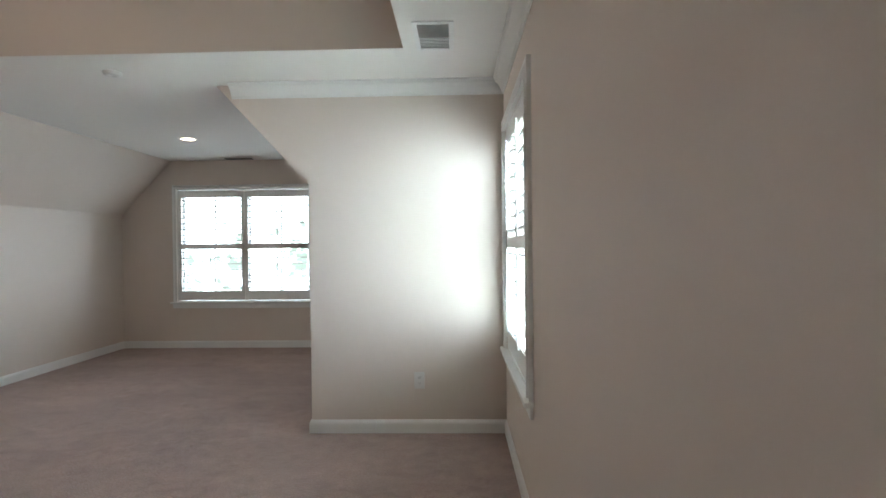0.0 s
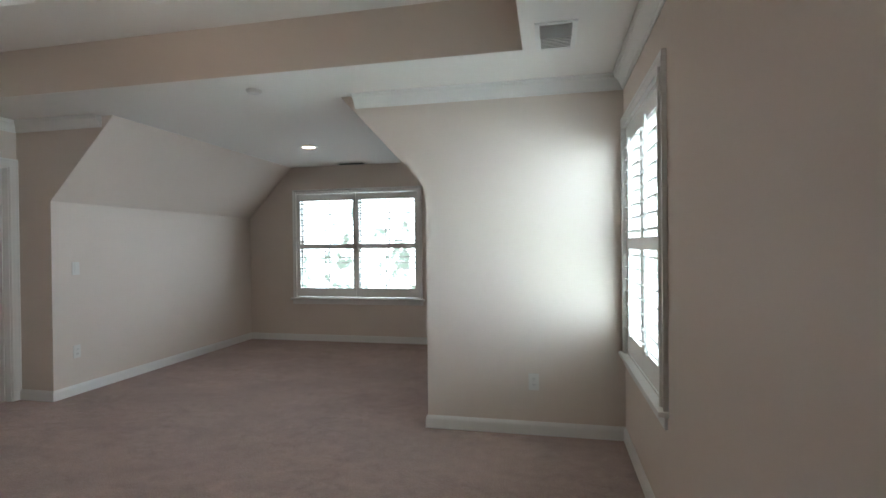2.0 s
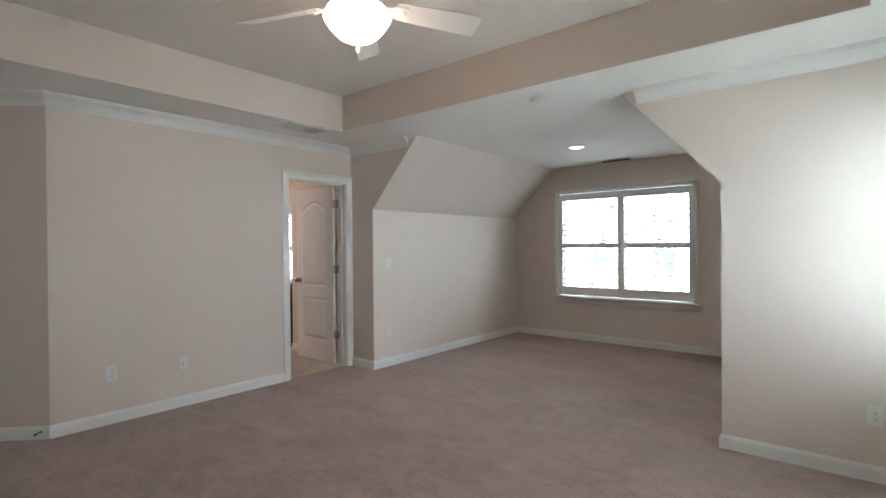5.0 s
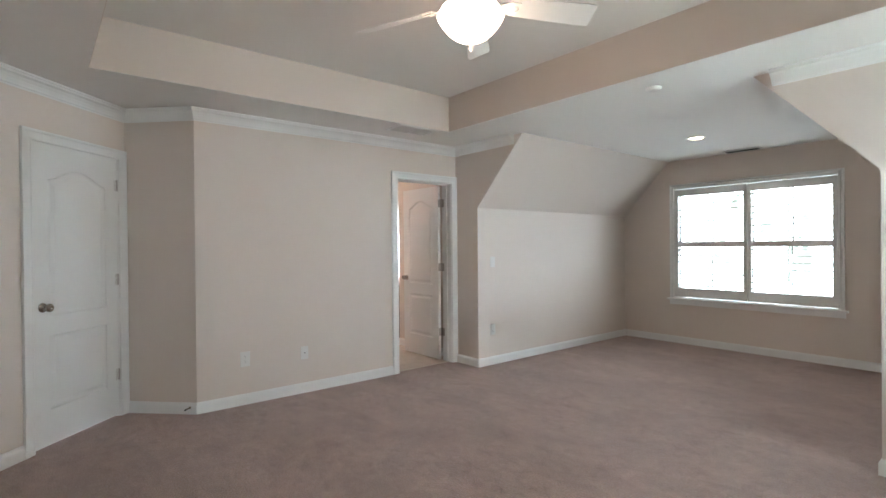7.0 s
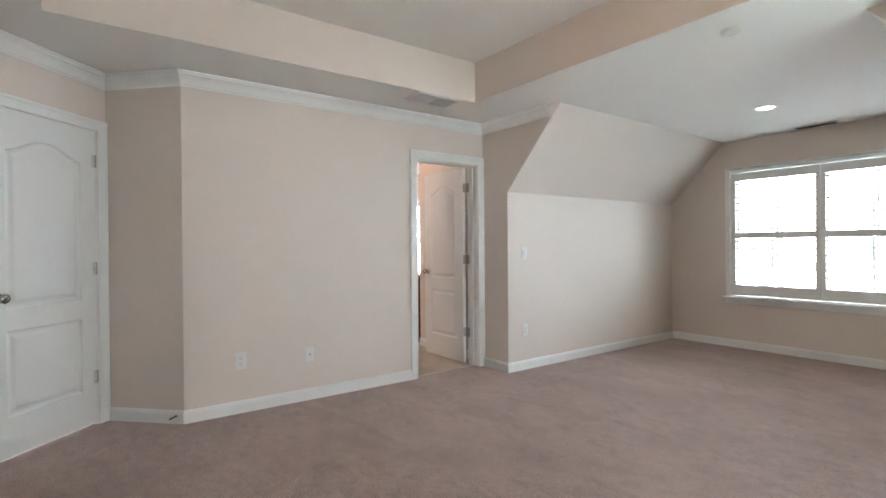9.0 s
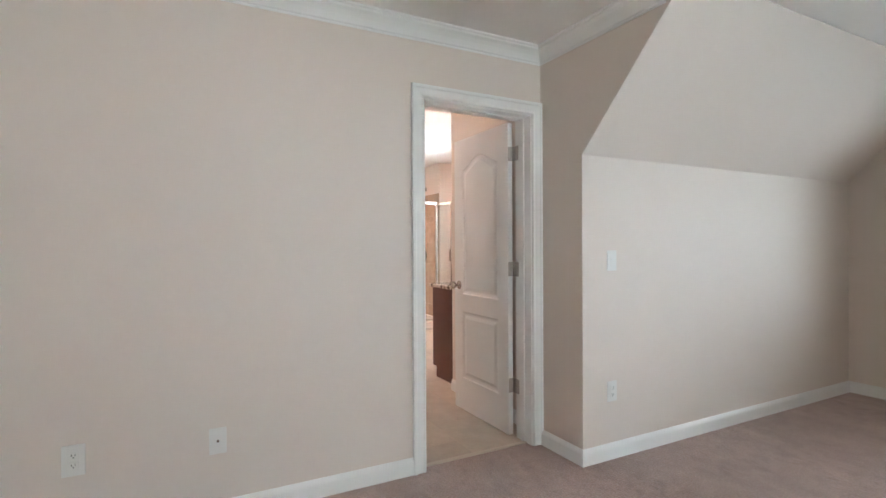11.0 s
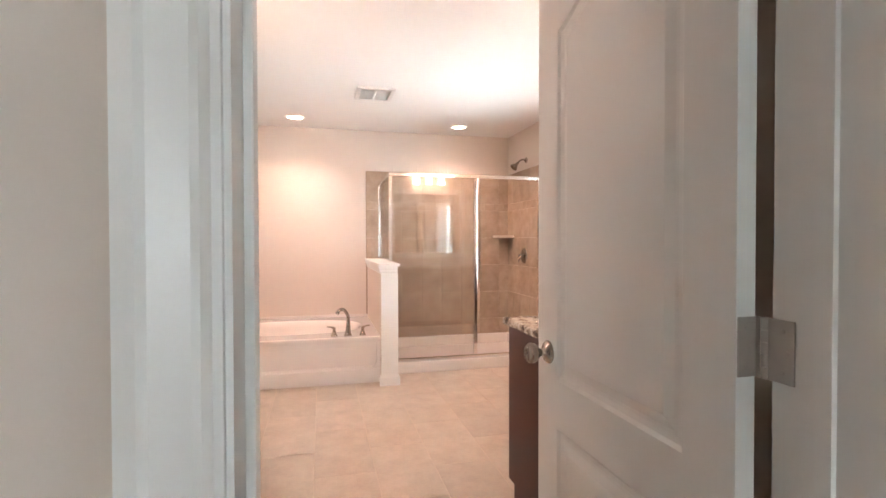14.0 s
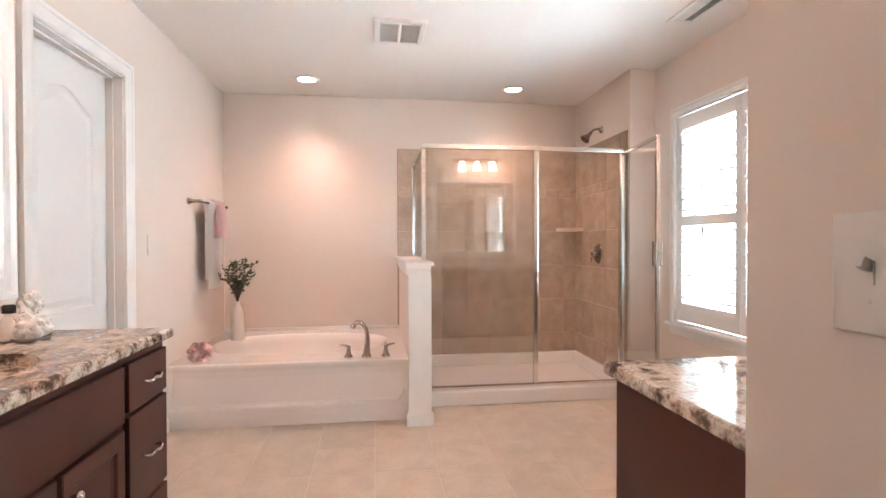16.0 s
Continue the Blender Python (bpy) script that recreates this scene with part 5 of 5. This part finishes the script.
def countertop(name, m, length, depth, over, label, sink=None):
    """A granite slab with an eased front edge; m as the vanity's."""
    ob = empty(name, m)
    tagged(ob, label, "countertop")
    z0, z1 = 0.846, 0.880
    u0, u1 = -over[0], length + over[1]
    w0, w1 = -depth, over[2]
    bm = bmesh.new()
    e = 0.010
    prof = [(0.004, z0), (0.0, z0 + 0.004), (0.0, z1 - e), (0.003, z1 - 0.003), (e, z1)]
    rings = []
    for d, y in prof:
        a = d if over[0] > 0 else 0.0
        b = d if over[1] > 0 else 0.0
        rings.append([bm.verts.new(p) for p in ((u0 + a, y, w0), (u0 + a, y, w1 - d), (u1 - b, y, w1 - d), (u1 - b, y, w0))])
    for a, b in zip(rings, rings[1:]):
        for i in range(4):
            bm.faces.new((a[i], a[(i + 1) % 4], b[(i + 1) % 4], b[i]))
    bm.faces.new(rings[0])
    if sink:
        cu, cw, ru, rw = sink
        n = 40
        hole = [bm.verts.new((cu + ru * math.cos(2 * math.pi * k / n), z1, cw + rw * math.sin(2 * math.pi * k / n))) for k in range(n)]
        low = [bm.verts.new((v.co.x, z0, v.co.z)) for v in hole]
        for k in range(n):
            bm.faces.new((hole[k], hole[(k + 1) % n], low[(k + 1) % n], low[k]))
        loop_fill(bm, rings[-1], [hole])
    else:
        bm.faces.new(rings[-1])
    part("slab", bm, GRANITE, ob)
    if sink:
        bm = bmesh.new()
        rr = []
        for s, y in ((1.02, z0 + 0.002), (1.0, z0 - 0.005), (0.93, z0 - 0.06), (0.75, z0 - 0.115), (0.4, z0 - 0.135), (0.08, z0 - 0.138)):
            rr.append([bm.verts.new((cu + ru * s * math.cos(2 * math.pi * k / n), y, cw + rw * s * math.sin(2 * math.pi * k / n))) for k in range(n)])
        for a, b in zip(rr, rr[1:]):
            for k in range(n):
                bm.faces.new((a[k], a[(k + 1) % n], b[(k + 1) % n], b[k]))
        bm.faces.new(rr[-1])
        part("sink_bowl", bm, PORC, ob, "white oval undermount sink", True)
    return ob


# the left vanity faces the other; x of its frame runs from the doorway's wall inward
LVX = -6.997
m_lv = Matrix(((-1, 0, 0, VLX - 0.003), (0, 0, 1, 2.190), (0, 1, 0, 0), (0, 0, 0, 1)))
L = VLX - 0.003 - LVX
cols = [("drawer", L - 0.285, L - 0.018, 0.675, 0.820, "pull"), ("drawer", L - 0.285, L - 0.018, 0.365, 0.660, "pull"), ("drawer", L - 0.285, L - 0.018, 0.115, 0.350, "pull"),
        ("false", 0.305, L - 0.310, 0.655, 0.820, None), ("door", 0.305, (L - 0.005) / 2 - 0.010, 0.115, 0.635, "knob_r"), ("door", (L - 0.005) / 2 + 0.010, L - 0.310, 0.115, 0.635, "knob_l"),
        ("drawer", 0.018, 0.285, 0.675, 0.820, "pull"), ("drawer", 0.018, 0.285, 0.365, 0.660, "pull"), ("drawer", 0.018, 0.285, 0.115, 0.350, "pull")]
vanity("vanity_cabinet", m_lv, L, 2.190 - BL - 0.003, cols, "dark cherry vanity with drawers and two doors")
countertop("countertop", m_lv, L, 2.190 - BL - 0.003, (0, 0.022, 0.028), "speckled brown and cream granite countertop with a sink", (L / 2, -0.24, 0.235, 0.165))

m_rv = Matrix(((0, 0, -1, -6.295), (-1, 0, 0, BW - 0.003), (0, 1, 0, 0), (0, 0, 0, 1)))
L = BW - 0.003 - 3.528
cols = [("false", 0.30, L - 0.30, 0.655, 0.820, None), ("door", 0.30, L / 2 - 0.01, 0.115, 0.635, "knob_r"), ("door", L / 2 + 0.01, L - 0.30, 0.115, 0.635, "knob_l")]
for a in (0.018, L - 0.275):
    cols += [("drawer", a, a + 0.257, 0.675, 0.820, "pull"), ("drawer", a, a + 0.257, 0.365, 0.660, "pull"), ("drawer", a, a + 0.257, 0.115, 0.350, "pull")]
vanity("vanity_cabinet", m_rv, L, 0.527, cols, "dark cherry vanity with a plain side panel")
countertop("countertop", m_rv, L, 0.527, (0, 0.022, 0.027), "glossy speckled granite countertop under the mirror")


def framed_mirror(name, m, u0, u1, v0, v1, fw, label):
    ob = empty(name, m)
    tagged(ob, label, "mirror")
    part("mirror_glass", new_box(u0 + fw * 0.8, u1 - fw * 0.8, v0 + fw * 0.8, v1 - fw * 0.8, 0.002, 0.008), MIRROR, ob)
    bm = bmesh.new()
    prof = [(-fw, 0.001), (-fw, 0.020), (-fw * 0.85, 0.026), (-fw * 0.6, 0.020), (-fw * 0.35, 0.020), (-fw * 0.15, 0.028), (0, 0.022), (0, 0.001)]
    sweep(bm, [(u0, v0), (u0, v1), (u1, v1), (u1, v0)], prof, lambda p, h: Vector((p.x, p.y, h)), closed=True)
    part("frame", bm, TRIM, ob, "white moulded frame")


framed_mirror("mirror", m_bleft, -7.105 - BX, -5.90 - BX, 0.985, 2.06, 0.085, "large wall mirror in a white moulded frame")
framed_mirror("mirror", m_van, 3.66 - VR - 0.06, 4.86 - VR - 0.06, 0.985, 2.06, 0.085, "large wall mirror in a white moulded frame")


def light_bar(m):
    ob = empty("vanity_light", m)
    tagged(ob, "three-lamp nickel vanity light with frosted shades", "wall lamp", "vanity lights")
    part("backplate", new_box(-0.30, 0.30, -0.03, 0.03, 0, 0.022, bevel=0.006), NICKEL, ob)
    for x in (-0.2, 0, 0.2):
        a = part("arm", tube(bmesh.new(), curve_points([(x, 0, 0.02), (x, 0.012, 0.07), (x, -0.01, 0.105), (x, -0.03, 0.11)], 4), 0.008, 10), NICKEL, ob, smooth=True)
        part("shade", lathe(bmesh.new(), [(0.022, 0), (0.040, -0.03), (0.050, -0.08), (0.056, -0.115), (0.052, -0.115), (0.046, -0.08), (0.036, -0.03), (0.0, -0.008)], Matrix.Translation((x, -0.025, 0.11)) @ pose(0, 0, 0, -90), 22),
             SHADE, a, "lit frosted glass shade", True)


light_bar(m_van @ pose(4.27 - VR - 0.06, 2.27, 0))
# unseen second fixture, inferred from the warm glow on the open door
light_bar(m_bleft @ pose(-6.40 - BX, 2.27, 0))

# ---- bathroom: small things on the left vanity ----


def potted_plant(x, y, z):
    ob = empty("potted_plant", pose(x, y, z))
    tagged(ob, "small bushy green plant in a white pot", "potted plant")
    part("pot", lathe(bmesh.new(), [(0, 0), (0.042, 0), (0.045, 0.004), (0.056, 0.11), (0.058, 0.118), (0.053, 0.118), (0.050, 0.10), (0, 0.10)], None, 26), POTW, ob, smooth=True)
    rnd = random.Random(11)
    bm = bmesh.new()
    for i in range(260):
        a, e, r = rnd.uniform(0, 6.28), rnd.uniform(-0.1, 1.5), rnd.uniform(0.045, 0.075)
        p = Vector((r * math.cos(a) * math.cos(e), r * math.sin(a) * math.cos(e), 0.112 + 0.8 * r * math.sin(e)))
        d = (p - Vector((0, 0, 0.09))).normalized() + Vector((rnd.uniform(-0.5, 0.5), rnd.uniform(-0.5, 0.5), rnd.uniform(-0.2, 0.5)))
        d.normalize()
        w = d.orthogonal().normalized()
        s = rnd.uniform(0.012, 0.020)
        vs = [bm.verts.new(p + q) for q in (-d * s * 0.5, w * s * 0.28, d * s, -w * s * 0.28)]
        bm.faces.new(vs)
    part("foliage", bm, LEAF, ob, "dense small green leaves")["kind"] = "stuff"
    part("soil", lathe(bmesh.new(), [(0, 0.104), (0.0495, 0.102), (0.049, 0.1)], None, 20), TWIG, ob)


potted_plant(-6.66, 1.755, 0.88)


def soap_set(x, y, z):
    ob = empty("gift_set", pose(x, y, z))
    tagged(ob, "toiletry gift set in crumpled clear wrap", "toiletries")
    rnd = random.Random(5)
    bm = bmesh.new()
    bmesh.ops.create_icosphere(bm, subdivisions=4, radius=0.05)
    for v in bm.verts:
        n = noise.noise(v.co * 38) * 0.35 + noise.noise(v.co * 90) * 0.12
        v.co *= 1 + n
        v.co.z = max(0.0, v.co.z * (1.0 if v.co.z < 0 else 0.85) + 0.043)
        v.co.x *= 1.15
    part("wrap", bm, PAPER, ob, "crumpled pale wrap")
    bm = bmesh.new()
    bmesh.ops.create_icosphere(bm, subdivisions=4, radius=0.028)
    for v in bm.verts:
        k = 1 + noise.noise(v.co * 75 + Vector((3, 1, 2))) * 0.55 + noise.noise(v.co * 170) * 0.2
        v.co = Vector((v.co.x * k * 1.25, v.co.y * k, v.co.z * k * 1.5 + 0.108))
    part("wrap_top", bm, PAPER, ob, "gathered top of the wrap")
    part("tray", lathe(bmesh.new(), [(0, 0.001), (0.050, 0.001), (0.055, 0.010), (0.052, 0.010), (0.048, 0.005), (0, 0.004)], None, 28), mat("smoky_plastic_tray", (0.30, 0.28, 0.27), 0.25, vary=0.1, scale=30), ob, "dark plastic tray under the wrap", True)
    for dx, dy, hgt in ((0.030, -0.040, 0.112), (-0.052, -0.026, 0.118)):
        b = part("bottle", lathe(bmesh.new(), [(0, 0.004), (0.021, 0.004), (0.023, 0.010), (0.023, hgt - 0.046), (0.016, hgt - 0.034), (0.011, hgt - 0.030), (0.011, hgt - 0.024)], pose(dx, dy, 0), 20), PAPER, ob, "pale lotion bottle in the wrap", True)
        part("bottle_cap", lathe(bmesh.new(), [(0.011, hgt - 0.026), (0.017, hgt - 0.025), (0.018, hgt - 0.004), (0.014, hgt), (0, hgt)], pose(dx, dy, 0), 18), DARK, b, "dark bottle cap", True)


soap_set(-6.838, 1.868, 0.88)


def exhaust_fan(x, y, z):
    ob = empty("exhaust_fan", down(x, y, z, 90))
    tagged(ob, "white plastic bathroom exhaust fan grille", "exhaust fan")
    w, h = 0.31, 0.33
    bm = bmesh.new()
    f = 0.036
    for a in ((-w / 2, -w / 2 + f, -h / 2, h / 2), (w / 2 - f, w / 2, -h / 2, h / 2), (-w / 2 + f, w / 2 - f, -h / 2, -h / 2 + f), (-w / 2 + f, w / 2 - f, h / 2 - f, h / 2), (-0.009, 0.009, -h / 2 + f, h / 2 - f)):
        box(bm, *a, 0, 0.022, bevel=0.006)
    part("cover", bm, PLATE, ob)
    # dark flat sheet stands in for the shaded hollow behind the slats
    part("backing", new_box(-w / 2 + f, w / 2 - f, -h / 2 + f, h / 2 - f, 0.001, 0.002), mat("grey_fan_shade", (0.10, 0.10, 0.10), 0.6), ob)
    me = None
    for s in (-1, 1):
        for k in range(13):
            x0 = s * (0.009 + (w / 2 - f - 0.009) / 2)
            if me is None:
                l = part("slat", new_box(-(w / 2 - f - 0.009) / 2, (w / 2 - f - 0.009) / 2, -0.0016, 0.0016, 0.002, 0.012), PLATE, ob)
                me = l.data
            else:
                l = new("slat", me)
                l.parent = ob
            l.matrix_local = Matrix.Translation((x0, -h / 2 + f + (h - 2 * f) * (k + 0.5) / 13, 0))


exhaust_fan(-8.20, 3.086, BATH)

# ---- tiles ----


def tile_mesh(w, h, t):
    """One tile with an eased edge: x, y its face, z its thickness."""
    bm = bmesh.new()
    e = 0.002
    a = [bm.verts.new(p) for p in ((0, 0, 0), (w, 0, 0), (w, h, 0), (0, h, 0))]
    b = [bm.verts.new(p) for p in ((0, 0, t - e), (w, 0, t - e), (w, h, t - e), (0, h, t - e))]
    c = [bm.verts.new(p) for p in ((e, e, t), (w - e, e, t), (w - e, h - e, t), (e, h - e, t))]
    for r, s in ((a, b), (b, c)):
        for i in range(4):
            bm.faces.new((r[i], r[(i + 1) % 4], s[(i + 1) % 4], s[i]))
    bm.faces.new(c)
    return bm


TILES = {}


def tile(w, h, t, material, parent, m):
    key = (round(w, 3), round(h, 3), t, material.name)
    if key not in TILES:
        o = part("tile", tile_mesh(w, h, t), material, parent)
        TILES[key] = o.data
    else:
        o = new("tile", TILES[key])
        o.parent = parent
    o.matrix_local = m
    return o


floor_b = finish("floor_bath", new_box(BX - 0.1, BY + 0.095, BL - 0.1, BW + 0.1, -0.1, -0.0008), GROUT)
tagged(floor_b, "beige ceramic tile floor with pale grout", "floor", kind="structure")
TW, TL, G = 0.325, 0.65, 0.004
rows = 0
y = 2.605 - 3 * TW
while y < BW:
    x = BX - (TL / 2 if rows % 2 else 0.0)
    while x < BY + 0.09:
        xa, xb = max(x, BX) + G / 2, min(x + TL, BY + 0.09) - G / 2
        ya, yb = max(y, BL) + G / 2, min(y + TW, BW) - G / 2
        inside = xb >= -8.66 and not (xa > VLX + 0.1 and (yb < VL - 0.14 or ya > VR + 0.08))
        if xb - xa > 0.03 and yb - ya > 0.03 and inside:
            if xa < -8.66:
                xa = -8.66
            tile(xb - xa, yb - ya, 0.0065, FTILE, floor_b, pose(xa, ya, -0.0062))
        x += TL
    y += TW
    rows += 1


def tiled_wall(name, m, length, label):
    """Upright shower tiles in stacked rows with one lighter band."""
    back = finish(name, new_box(0, length, 0.10, 2.03, 0.0006, 0.003, m), SGROUT)
    tagged(back, label, "tile wall", kind="structure")
    z, g = 0.157, 0.003
    for h, kind in ((0.178, 0), (0.317, 0), (0.317, 0), (0.317, 0), (0.317, 0), (0.085, 1), (0.345, 0)):
        w = 0.117 if kind else 0.233
        u = -w * 0.47
        while u < length:
            ua, ub = max(u, 0) + g / 2, min(u + w, length) - g / 2
            if ub - ua > 0.02:
                tile(ub - ua, h - g, 0.0055, BAND if kind else STILE, back, m @ pose(ua, z + g / 2, 0.003))
            u += w
        z += h


BAND = tile_mat("pale_band_tile", (0.38, 0.28, 0.21), (0.52, 0.41, 0.32), 0.25)
tiled_wall("wall_tile_shower_back", wall_frame((BX, BR), (0, -1)), BR - 3.135, "brown mottled ceramic tiles on the shower's back wall")
tiled_wall("wall_tile_shower_side", wall_frame((-8.665, BR), (-1, 0)), -8.665 - BX - 0.009, "brown mottled ceramic tiles on the shower's side wall")
